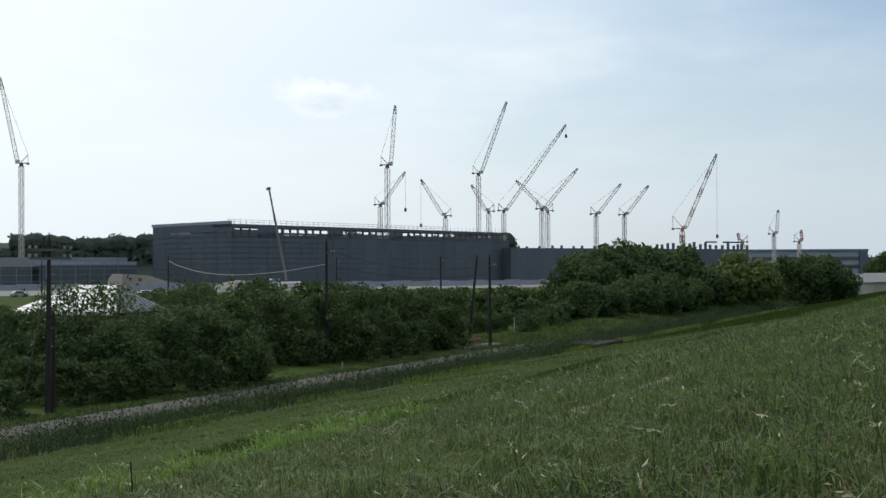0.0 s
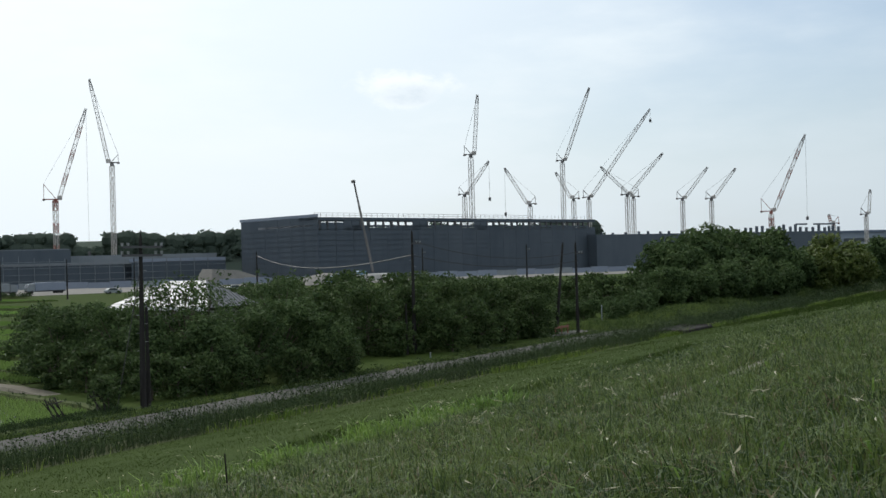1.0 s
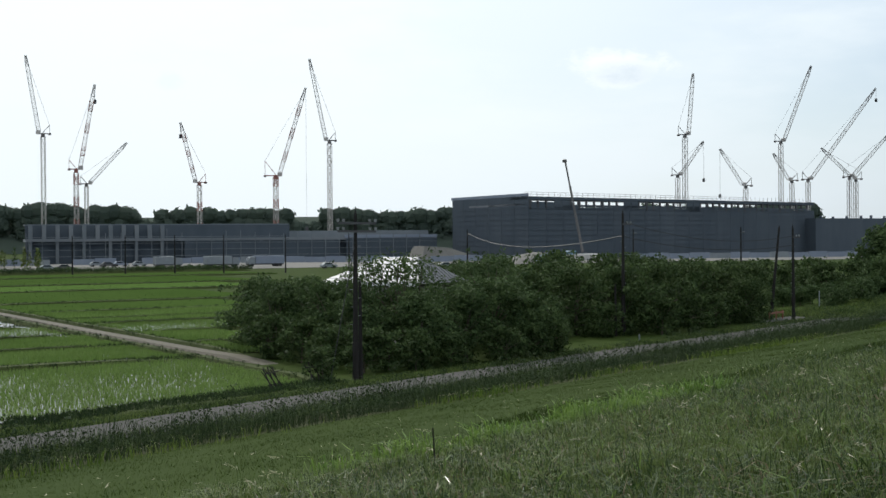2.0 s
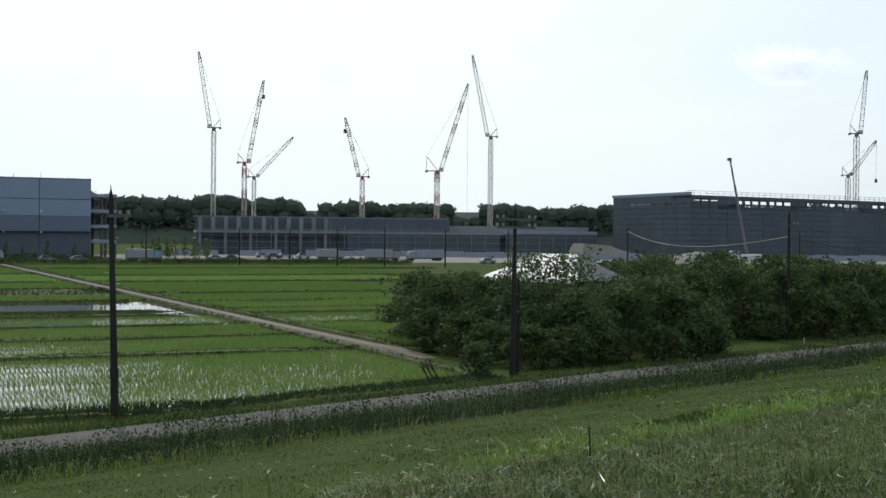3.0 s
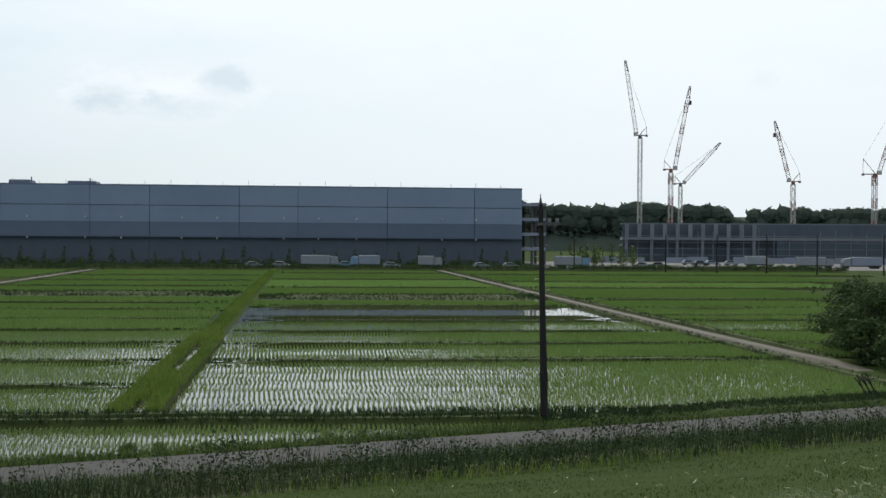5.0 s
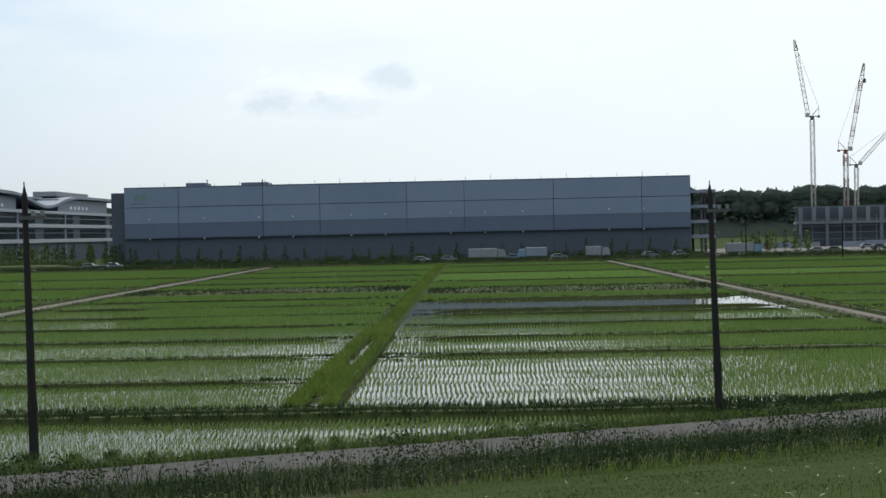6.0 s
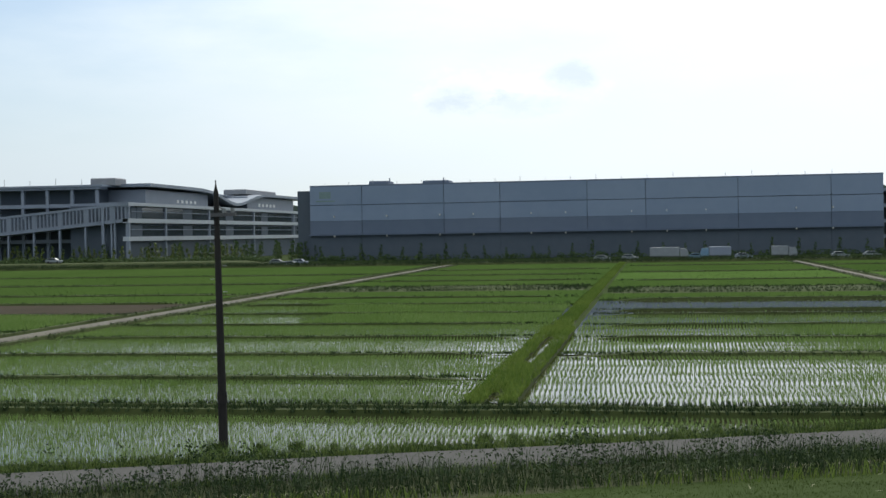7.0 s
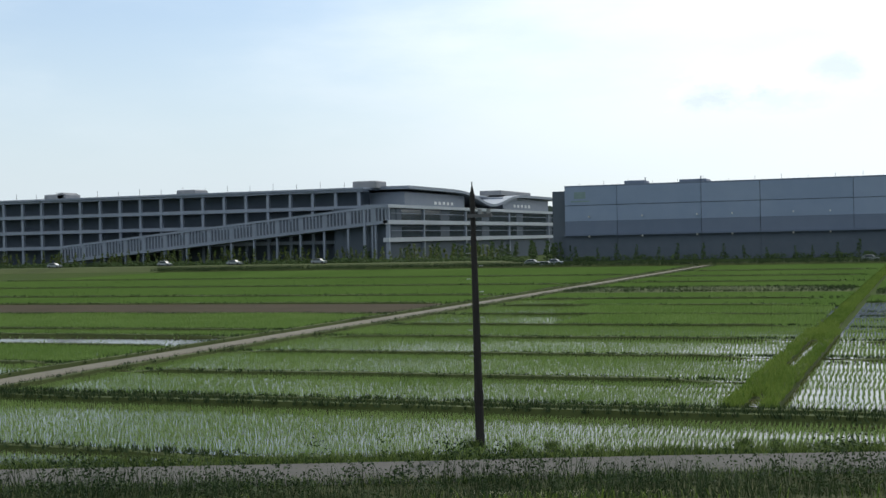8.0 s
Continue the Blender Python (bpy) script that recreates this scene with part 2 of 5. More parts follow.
# mesh helpers
class Build:
    """Collects boxes, beams and tubes, and makes one mesh of them."""

    def __init__(self):
        self.v, self.f = [], []

    def add(self, verts, faces):
        k = len(self.v)
        self.v += [tuple(p) for p in verts]
        self.f += [tuple(i + k for i in q) for q in faces]
        return self

    def box(self, x0, x1, y0, y1, z0, z1):
        return self.add([(x, y, z) for x in (x0, x1) for y in (y0, y1) for z in (z0, z1)],
                        [(0, 1, 3, 2), (4, 6, 7, 5), (0, 4, 5, 1), (2, 3, 7, 6), (0, 2, 6, 4), (1, 5, 7, 3)])

    def bevel_box(self, x0, x1, y0, y1, z0, z1, b):
        """A box whose upper edges are chamfered."""
        ring = [(x0, y0), (x1, y0), (x1, y1), (x0, y1)]
        top = [(x0 + b, y0 + b), (x1 - b, y0 + b), (x1 - b, y1 - b), (x0 + b, y1 - b)]
        v = [(*p, z0) for p in ring] + [(*p, z1 - b) for p in ring] + [(*p, z1) for p in top]
        f = [(3, 2, 1, 0), (8, 9, 10, 11)]
        for r in (0, 4):
            f += [(r + i, r + (i + 1) % 4, r + 4 + (i + 1) % 4, r + 4 + i) for i in range(4)]
        return self.add(v, f)

    def prism(self, outline, y0, y1):
        """An outline in x and z, drawn out along y."""
        k = len(outline)
        v = [(x, y0, z) for x, z in outline] + [(x, y1, z) for x, z in outline]
        return self.add(v, [tuple(range(k)), tuple(range(2 * k - 1, k - 1, -1))] + [(i, i + k, (i + 1) % k + k, (i + 1) % k) for i in range(k)])

    def beam(self, a, b, w, w2=None, sides=4):
        a, b = Vector(a), Vector(b)
        d = (b - a).normalized()
        s = d.cross(Vector((0, 0, 1)) if abs(d.z) < 0.9 else Vector((1, 0, 0))).normalized()
        t = d.cross(s)
        w2 = w if w2 is None else w2
        v = []
        for p, r in ((a, w / 2), (b, w2 / 2)):
            for i in range(sides):
                c = 2 * math.pi * (i + 0.5) / sides
                v.append(p + s * math.cos(c) * r * 1.2 + t * math.sin(c) * r * 1.2)
        f = [tuple(range(sides)), tuple(range(2 * sides - 1, sides - 1, -1))]
        f += [(i, i + sides, (i + 1) % sides + sides, (i + 1) % sides) for i in range(sides)]
        return self.add(v, f)

    def mesh(self, name):
        me = bpy.data.meshes.new(name)
        me.from_pydata(self.v, [], self.f)
        me.update()
        return me


def part(name, shape, mat, parent=None, label=""):
    """One mesh object of a Build, under a thing or a part."""
    me = shape.mesh(name) if isinstance(shape, Build) else shape
    if not me.materials:
        me.materials.append(mat)
    ob = new(name, me)
    if parent:
        ob.parent = parent
    return tagged(ob, label=label)


def thing(name, label, category, m=None, group="", kind=""):
    ob = tagged(new(name), label, category, group, kind)
    if m is not None:
        ob.matrix_basis = m
    return ob


def soup(name, polys, mat):
    """A mesh of many loose faces, from an array of n faces x k corners x 3."""
    n, k = polys.shape[:2]
    me = bpy.data.meshes.new(name)
    me.vertices.add(n * k)
    me.vertices.foreach_set("co", polys.astype(np.float32).ravel())
    me.loops.add(n * k)
    me.loops.foreach_set("vertex_index", np.arange(n * k, dtype=np.int32))
    me.polygons.add(n)
    me.polygons.foreach_set("loop_start", np.arange(n, dtype=np.int32) * k)
    me.update(calc_edges=True)
    me.materials.append(mat)
    return me


def polar(az, d):
    return d * math.sin(radians(az)), d * math.cos(radians(az))


def height(el, d):
    return EYE + d * math.tan(radians(el))


rng = np.random.default_rng(7)

# the levee runs along ALONG; OUT points from it to the fields
LEAN = math.atan(0.372)
ALONG = np.array([math.cos(LEAN), math.sin(LEAN)])
OUT = np.array([-math.sin(LEAN), math.cos(LEAN)])
PROFILE_N = np.array([-4000, -60, -38, -7, -2.0, 0.5, 12.5, 33.0, 35.0, 37.0, 39.0, 4000])
PROFILE_Z = np.array([-0.06, -0.06, 0.0, 5.9, 6.0, 5.72, 3.72, 0.28, 0.02, -0.25, -0.06, -0.06])


def levee_z(n):
    return np.interp(n, PROFILE_N, PROFILE_Z)


def plan(s, n):
    """Along the levee and out from it, to x and y."""
    return s * ALONG[0] + n * OUT[0], s * ALONG[1] + n * OUT[1]


def build_ground():
    ns = np.unique(np.concatenate([PROFILE_N, np.arange(-40, 40, 2.0), [-1500, -400, 80, 200, 600, 1500]]))
    ss = np.unique(np.concatenate([np.arange(-160, 420, 5.0), [-4000, -1500, -500, -260, 600, 1000, 2000, 4000]]))
    v = []
    for s in ss:
        for n in ns:
            x, y = plan(s, n)
            near = -36 < n < 34 and -200 < s < 500
            bumps = (0.10 if n < 12.6 else 0.025) * noise.noise((s * 0.22, n * 0.3, 0)) if near else 0.0
            v.append((x, y, float(levee_z(n)) + bumps))
    k = len(ns)
    f = [(i * k + j, (i + 1) * k + j, (i + 1) * k + j + 1, i * k + j + 1) for i in range(len(ss) - 1) for j in range(k - 1)]
    me = bpy.data.meshes.new("ground")
    me.from_pydata(v, [], f)
    for p in me.polygons:
        p.use_smooth = True
    me.materials.append(LEVEE)
    me.materials.append(THATCH)
    for p in me.polygons:
        n = p.center.x * OUT[0] + p.center.y * OUT[1]
        s = p.center.x * ALONG[0] + p.center.y * ALONG[1]
        p.material_index = 1 if (-8 < n < 12.4 and -200 < s < 420) or 34.5 < n < 38.5 else 0
    tagged(new("ground", me), "grassy river levee slope falling to flat farmland", "ground", kind="structure")


build_ground()


def build_road():
    b = Build()
    ss = np.arange(-140, 122, 2.0)
    v, f = [], []
    for s in ss:
        wob = 0.18 * noise.noise((s * 0.08, 5, 0))
        for n, z in ((38.9 + wob, -0.05), (39.1 + wob, 0.05), (40.6 + wob, 0.08), (42.15 + wob, 0.05), (42.3 + wob, -0.05)):
            x, y = plan(s, n)
            v.append((x, y, z))
    for i in range(len(ss) - 1):
        f += [(i * 5 + j, i * 5 + 5 + j, i * 5 + 6 + j, i * 5 + 1 + j) for j in range(4)]
    b.add(v, f)
    tagged(part("road", b, ASPHALT), "narrow worn grey asphalt lane along the levee foot", "road", kind="structure")
    # paved apron where a lane leaves towards the trees
    b = Build()
    b.add([(46, 61.2, 0.03), (60, 66.4, 0.03), (58, 67.4, 0.03), (52, 65.2, 0.03), (48, 63.4, 0.03)], [(0, 1, 2, 3, 4)])
    b.add([(51.5, 71.8, 0.03), (56.2, 72.8, 0.03), (55.8, 75.5, 0.03), (51.5, 75.0, 0.03)], [(0, 1, 2, 3)])
    b.add([(76, 72.8, 0.03), (99, 81.5, 0.03), (101, 86.5, 0.03), (84, 81.0, 0.03)], [(0, 1, 2, 3)])
    tagged(part("pavement", b, ASPHALT), "worn grey paved aprons beside the asphalt lane", "pavement", kind="structure")


build_road()


# fields
def sheet(name, corners, z, mat, label, category="field"):
    b = Build()
    k = len(corners)
    b.add([(x, y, z) for x, y in corners] + [(x, y, z - 0.12) for x, y in corners],
          [tuple(range(k))] + [(i, i + k, (i + 1) % k + k, (i + 1) % k) for i in range(k)])
    return tagged(part(name, b, mat), label, category, kind="structure")


def lane_edge(x):
    """The y of the field's edge beside the lane."""
    return 46.4 + 0.372 * x


def tufts(x, y, z, h, spread, width, blades=3, lean=0.4):
    """Triangular blades at the given roots: an array of faces."""
    n = len(x)
    out = []
    for _ in range(blades):
        a = rng.uniform(0, 2 * math.pi, n)
        c = rng.uniform(0, 2 * math.pi, n)
        hh = h * rng.uniform(0.6, 1.15, n)
        w = width * rng.uniform(0.6, 1.3, n)
        bx, by = x + rng.normal(0, spread, n), y + rng.normal(0, spread, n)
        dx, dy = np.cos(a) * w / 2, np.sin(a) * w / 2
        l = hh * lean * rng.uniform(0.2, 1.0, n)
        out.append(np.stack([np.stack([bx - dx, by - dy, z], 1), np.stack([bx + dx, by + dy, z], 1),
                             np.stack([bx + np.cos(c) * l, by + np.sin(c) * l, z + hh], 1)], 1))
    return np.concatenate(out)


def rice_rows(x0, x1, y0, y1, h, pitch=0.3, step=0.17, width=0.05, blades=3, cut=0.0, loose=0.012):
    gx, gy = np.meshgrid(np.arange(x0 + 0.3, x1 - 0.2, pitch), np.arange(y0 + 0.3, y1 - 0.2, step))
    x, y = gx.ravel(), gy.ravel()
    x = x + 0.07 * np.sin(y * 0.9 + x * 0.05) + 0.045 * np.sin(y * 2.3 + 1.0) + rng.normal(0, loose, len(x))
    y = y + rng.normal(0, 0.03, len(y))
    keep = (y > lane_edge(x) + 0.4) & (rng.random(len(x)) > cut)
    patch = np.sin(x * 0.31 + 1.3 * np.sin(y * 0.21)) * np.sin(y * 0.37 + 0.8 * np.sin(x * 0.17))
    x, y, patch = x[keep], y[keep], patch[keep]
    # thicker towards the farm track
    grow = 1 + 0.75 * np.clip((x - 7) / 14, 0, 1) if x0 > -6 and x1 < 31 and y0 < 100 else np.ones(len(x))
    return tufts(x, y, np.full(len(x), 0.0), h * (1 + 0.25 * patch) * grow ** 0.4, 0.018, width * grow, blades, 0.28)


def clip_lane(x0, x1, y0, y1):
    """A field's outline, cut off along the lane."""
    pts = []
    a, b = lane_edge(x0), lane_edge(x1)
    if a <= y0 and b <= y0:
        return [(x0, y0), (x1, y0), (x1, y1), (x0, y1)]
    pts.append((x0, max(a, y0)))
    if a < y0:
        pts.append(((y0 - 46.4) / 0.372, y0))
    if b > y1:
        xc = (y1 - 46.4) / 0.372
        pts += [(xc, y1), (x0, y1)]
    else:
        pts += [(x1, b), (x1, y1), (x0, y1)]
    return pts


# kinds: w = flooded with young rice, g = thick rice, p = pale rice, m = flooded mud, s = ploughed soil
COL_A = [(54.0, 75.2, "w"), (77.0, 87.6, "wg"), (88.6, 99.4, "wg"), (100.4, 112.0, "w"), (113, 118.6, "m"), (119.6, 136.6, "m"), (138, 150.5, "g"), (166, 189, "g"), (190.5, 226, "p"), (228, 268, "g"), (270, 296, "g")]
COL_B = [(52.9, 63.0, "wg"), (64.2, 75.6, "wg"), (76.8, 88.6, "w"), (89.8, 101.4, "wg"), (102.4, 115.6, "g"), (116.6, 130.0, "g"), (131, 143.6, "g"), (144.6, 160, "g"), (175, 193.6, "g"), (195, 219, "g"), (221, 250, "g"), (252, 296, "g")]
COL_C = [(53.8, 66.0, "w"), (67.4, 78.6, "g"), (79.8, 87.4, "m"), (88.6, 94.2, "wg"), (95.6, 116, "g"), (117.4, 134.6, "s"), (136, 154, "g"), (156, 188, "g"), (190, 230, "g"), (232, 296, "g")]
COL_D = [(78.6, 87.2, "g"), (88.4, 99.6, "g"), (100.6, 113, "wg"), (114, 120, "g"), (121.2, 132.6, "g"), (134, 152, "g"), (154, 189, "g"), (191, 216, "p"), (218, 260, "g"), (262, 292, "g")]
NEAR_STRIP = [(-42.5, 30, 38.9, 50.4, "w"), (-60, -20, 30.0, 37.9, "w"), (-90, -46.5, 25, 51.0, "g")]
B_FIELDS = []
for r in COL_B:
    split = {102.4: -29.5, 116.6: -33.0, 131: -37.0}.get(r[0])
    if split:
        B_FIELDS += [(-44.6, split, r[0], r[1], "w"), (split, -7.95, *r)]
    else:
        B_FIELDS.append((-44.6, -7.95, *r))
FIELDS = NEAR_STRIP + [(-5.75, 29.4, *r) for r in COL_A] + B_FIELDS + [(-190, -49.2, *r) for r in COL_C] + [(32.8, max(35.0, 0.46 * r[0]), *r) for r in COL_D]
LABELS = {"w": "flooded rice paddy with young seedlings in rows", "wg": "flooded rice paddy with growing green seedlings", "g": "paddy thick with bright green rice",
          "p": "paddy of paler fresh green rice", "m": "flooded muddy paddy, barely planted", "s": "ploughed bare brown field"}
rice = {"near": [], "far": [], "distant": []}
for x0, x1, y0, y1, kind in FIELDS:
    mat = {"w": WATER, "wg": WATER, "g": PADDY if y0 > 130 else WATER, "p": PADDY_PALE, "m": WATER, "s": PLOUGHED}[kind]
    if y0 > 53:
        y0, y1 = y0 - 0.3, y1 + 0.3
    outline = clip_lane(x0, x1, y0, y1)
    if len(outline) < 3:
        continue
    sheet("paddy_field", outline, 0.0 if mat == WATER else 0.10, mat, LABELS[kind])
    if mat in (PADDY, PADDY_PALE):
        far_x0, far_x1 = max(x0, -180), min(x1, 115)
        rice["distant"].append(rice_rows(far_x0, far_x1, y0, y1, 0.10, 1.0, 1.0 if y0 < 230 else 1.5, 0.16, 3, loose=0.7) + np.array([0, 0, 0.06]))
    if kind == "s" or (kind == "p") or mat == PADDY:
        continue
    near = y0 < 90
    xa, xb = max(x0, -75 if y0 < 75 else -120), min(x1, 70)
    if kind == "w":
        rice["near"].append(rice_rows(xa, xb, y0, y1, 0.17, 0.23 if y0 > 50 else 0.19, 0.3 if not near else 0.15 if y0 > 50 else 0.1, 0.045 if not near else 0.03 if y0 > 50 else 0.023, 2, loose=0.006))
    elif kind == "wg":
        rice["near"].append(rice_rows(xa, xb, y0, y1, 0.17, 0.24 if x0 > -6 else 0.21, 0.15 if near else 0.24, 0.028 if near else 0.042, 3, loose=0.008))
    elif kind == "g":
        rice["far"].append(rice_rows(xa, xb, y0, y1, 0.30, 0.3, 0.22, 0.08, 3))
    elif kind == "m":
        rice["near"].append(rice_rows(xa, xb, y0, y1, 0.12, 0.45, 0.45, 0.05, 2, 0.75))
tagged(new("rice_seedlings", soup("rice_seedlings", np.concatenate(rice["near"]), RICE)), "rows of thin young rice seedlings standing in water", "rice", kind="stuff")
tagged(new("distant_rice", soup("distant_rice", np.concatenate(rice["distant"]), FAR_RICE)), "green rice covering the distant paddies", "rice", kind="stuff")
tagged(new("rice_plants", soup("rice_plants", np.concatenate(rice["far"]), RICE)), "dense green rice plants filling the paddies", "rice", kind="stuff")

bund_roots = []


def bund(a, b, w, h, wild=0.3, density=9):
    """A low earth ridge between two paddies."""
    a, b = np.array(a, float), np.array(b, float)
    length = np.hypot(*(b - a))
    d = (b - a) / length
    n = np.array([-d[1], d[0]])
    k = max(4, int(length / 4))
    v, f = [], []
    for i in range(k + 1):
        p = a + d * length * i / k
        j = 0.12 * w * noise.noise((p[0] * 0.3, p[1] * 0.3, 1))
        hh = h * (1 + 0.35 * noise.noise((p[0] * 0.2, p[1] * 0.2, 7))) if 0 < i < k else -0.1
        for o, z in ((-w / 2, -0.12), (-w * 0.3, hh), (w * 0.3, hh), (w / 2, -0.12)):
            q = p + n * (o + j)
            v.append((q[0], q[1], z))
    for i in range(k):
        f += [(i * 4 + j, i * 4 + 4 + j, i * 4 + 5 + j, i * 4 + 1 + j) for j in range(3)]
    tagged(part("bund", Build().add(v, f), MEADOW), "low grassy earth bund between rice paddies", "bund", kind="structure")
    m = int(length * w * density)
    if m:
        t = rng.random(m)
        o = rng.uniform(-w * 0.5, w * 0.5, m)
        q = a + d * (t * length)[:, None] + n * o[:, None]
        bund_roots.append(np.column_stack([q, np.full(m, h * 0.6), np.full(m, wild)]))


for x0, x1, col in ((-5.4, 29.8, COL_A), (-44.9, -8.3, COL_B), (-190, -49.0, COL_C), (32.6, 125, COL_D)):
    for (_, ya, _), (yb, _, _) in zip(col, col[1:]):
        x1 = max(36.0, 0.46 * ya) if col is COL_D else x1
        mid, w = (ya + yb) / 2, yb - ya - 0.1
        if w > 5:
            bund((x0, mid), (x1, mid), w, 0.25, 0.35, 4)
        else:
            far = mid > 130
            bund((x0, mid), (x1, mid), w, 0.20 if not far else 0.26, 0.20 if not far else 0.3, 12 if not far else 5)
bund((-46, 51.0), (13.2, 51.0), 0.9, 0.25, 0.32, 28)
bund((-46, 52.4), (13.2, 52.4), 0.9, 0.24, 0.34, 28)
bund((13, 52.0), (30.5, 58.2), 2.6, 0.12, 0.25, 40)
bund((-44, 38.4), (-22.0, 38.4), 0.8, 0.16, 0.26, 18)
bund((29.6, 58.0), (29.6, 296), 0.9, 0.22, 0.25, 5)
bund((32.9, 76.0), (32.9, 296), 0.9, 0.22, 0.25, 5)
bund((-44.7, 38), (-44.7, 296), 0.8, 0.25, 0.3, 5)
bund((-49.0, 30), (-49.0, 296), 0.8, 0.25, 0.3, 5)
bund((-195, 298), (130, 298), 5.0, 0.6, 1.3, 6)


def dirt_path(points, w, label):
    v, f = [], []
    for i, (x, y) in enumerate(points):
        x2, y2 = points[min(i + 1, len(points) - 1)]
        x1, y1 = points[max(i - 1, 0)]
        d = Vector((x2 - x1, y2 - y1)).normalized()
        for o, z in ((-w / 2 - 0.3, -0.1), (-w / 2, 0.16 if i else -0.08), (w / 2, 0.16 if i else -0.08), (w / 2 + 0.3, -0.1)):
            v.append((x - d.y * o, y + d.x * o, z))
    for i in range(len(points) - 1):
        f += [(i * 4 + j, i * 4 + 4 + j, i * 4 + 5 + j, i * 4 + 1 + j) for j in range(3)]
    tagged(part("dirt_path", Build().add(v, f), DIRT), label, "path", kind="structure")


dirt_path([(31.9, 70), (31.7, 75), (31.4, 80), (31.2, 100), (31.2, 140), (31.2, 190), (31.2, 250), (31.2, 296)], 1.0, "pale dirt farm track between paddies")
dirt_path([(-46.8, 30), (-46.9, 60), (-46.8, 100), (-46.5, 140), (-46.6, 200), (-46.5, 260), (-46.5, 300)], 1.9, "pale dirt farm track crossing the rice fields")
for ya, yb in ((54.5, 57.0), (69, 88)):
    sheet("ditch_water", [(-7.2, ya), (-6.6, ya), (-6.6, yb), (-7.2, yb)], 0.06, WATER, "narrow water-filled irrigation ditch in grass", "ditch")
lush_from = len(bund_roots)
bund((-6.9, 57.2), (-6.9, 68.8), 0.9, 0.2, 0.4, 34)
bund((-6.9, 88.2), (-6.9, 296), 1.3, 0.2, 0.32, 30)
bund((-7.6, 53), (-7.6, 96), 0.8, 0.3, 0.32, 44)
bund((-6.15, 53), (-6.15, 96), 0.7, 0.3, 0.35, 30)
lush = np.concatenate(bund_roots[lush_from:])
del bund_roots[lush_from:]
tagged(new("strip_grass", soup("strip_grass", tufts(lush[:, 0], lush[:, 1], lush[:, 2], lush[:, 3], 0.06, 0.06, 4, 0.7), LUSH)), "lush bright grass strip along the ditch", "grass", kind="stuff")
roots = np.concatenate(bund_roots)
keep = roots[:, 1] > lane_edge(roots[:, 0])
roots = roots[keep]
# the darkened weed tone paints the bunds' backlit shade
tagged(new("bund_grass", soup("bund_grass", tufts(roots[:, 0], roots[:, 1], roots[:, 2], roots[:, 3], 0.05, 0.06, 4, 0.6), SHADED_WEED)), "short wild grass growing on paddy bunds", "grass", kind="stuff")


# warehouse
def warehouse():
    x0, x1, y0, y1, top = -101.5, 64.0, 375.0, 440.0, 22.3
    w = thing("warehouse", "long grey-blue logistics warehouse with dark lower storeys", "building")
    part("body", Build().box(x0 + 0.3, x1 - 0.3, y0 + 0.35, y1, 0, top - 0.25), WALL_DARK, w)
    part("roof", Build().box(x0, x1, y0 + 0.1, y1, top - 0.2, top + 0.25), PANEL_DARK, w)
    joints = [x0, -85.5, -60.7, -44.0, -18.6, -1.8, 24.2, 49.8, x1]
    for a, b in zip(joints, joints[1:]):
        for z0, z1, mat in ((16.68, top - 0.2, PANEL_LIGHT), (11.86, 16.5, PANEL_LIGHT), (7.9, 11.8, PANEL_DARK)):
            part("panel", Build().box(a + 0.08, b - 0.08, y0, y0 + 0.4, z0, z1), mat, w)
        part("panel", Build().box(a + 0.08, b - 0.08, y0 + 0.15, y0 + 0.4, 0.0, 7.5), WALL_DARK, w)
    part("canopy", Build().box(x0, x1, y0 - 0.9, y0 + 0.3, 7.5, 7.85), PANEL_DARK, w)
    for a in (-94, -78, -62, -52, -35, -25, -6, 4, 15, 40, 50):
        for z in (12.9, 7.0):
            part("wall_lamp", Build().bevel_box(a, a + 0.3, y0 - 1.3, y0 - 0.05, z, z + 0.5, 0.08), LAMP, w)
    part("stair_tower", Build().box(x0 - 4.6, x0, y0 + 3, y1, 0, top - 1.2), WALL_DARK, w, "dark recessed stair tower")
    for a, b, z in ((-84.5, -78.5, 1.5), (-68, -60, 1.3)):
        part("roof_unit", Build().bevel_box(a, b, y0 + 6, y0 + 14, top, top + z, 0.2).box(a + 6.2, a + 6.5, y0 + 6, y0 + 6.3, top, top + z + 0.8), PANEL_DARK, w)
    for i in range(22):
        a = x0 + 4 + i * 7.4
        part("lightning_rod", Build().beam((a, y0 + 3, top), (a, y0 + 3, top + 1.0 + 0.4 * (i % 3)), 0.12), STEEL, w)
    sign = part("sign", Build().box(-98.5, -95, y0 - 0.1, y0 + 0.05, 18.6, 20.6), GREEN_SIGN, w, "small green emblem sign")
    part("bar", Build().box(-99.5, -93.8, y0 - 0.1, y0 + 0.05, 17.6, 18.0), GREEN_SIGN, sign)
    # open ramp decks at the end wall
    for z in (4.2, 8.6, 13.0, 17.4):
        part("ramp_deck", Build().box(x1, x1 + 7.5, y0 + 2, y1 - 10, z, z + 0.9), PALE, w)
    for a in (x1 + 3.2, x1 + 7.0):
        for yy in (y0 + 3, y0 + 18):
            part("column", Build().box(a, a + 0.7, yy, yy + 0.7, 0, 18.4), DARK_STEEL, w)


warehouse()


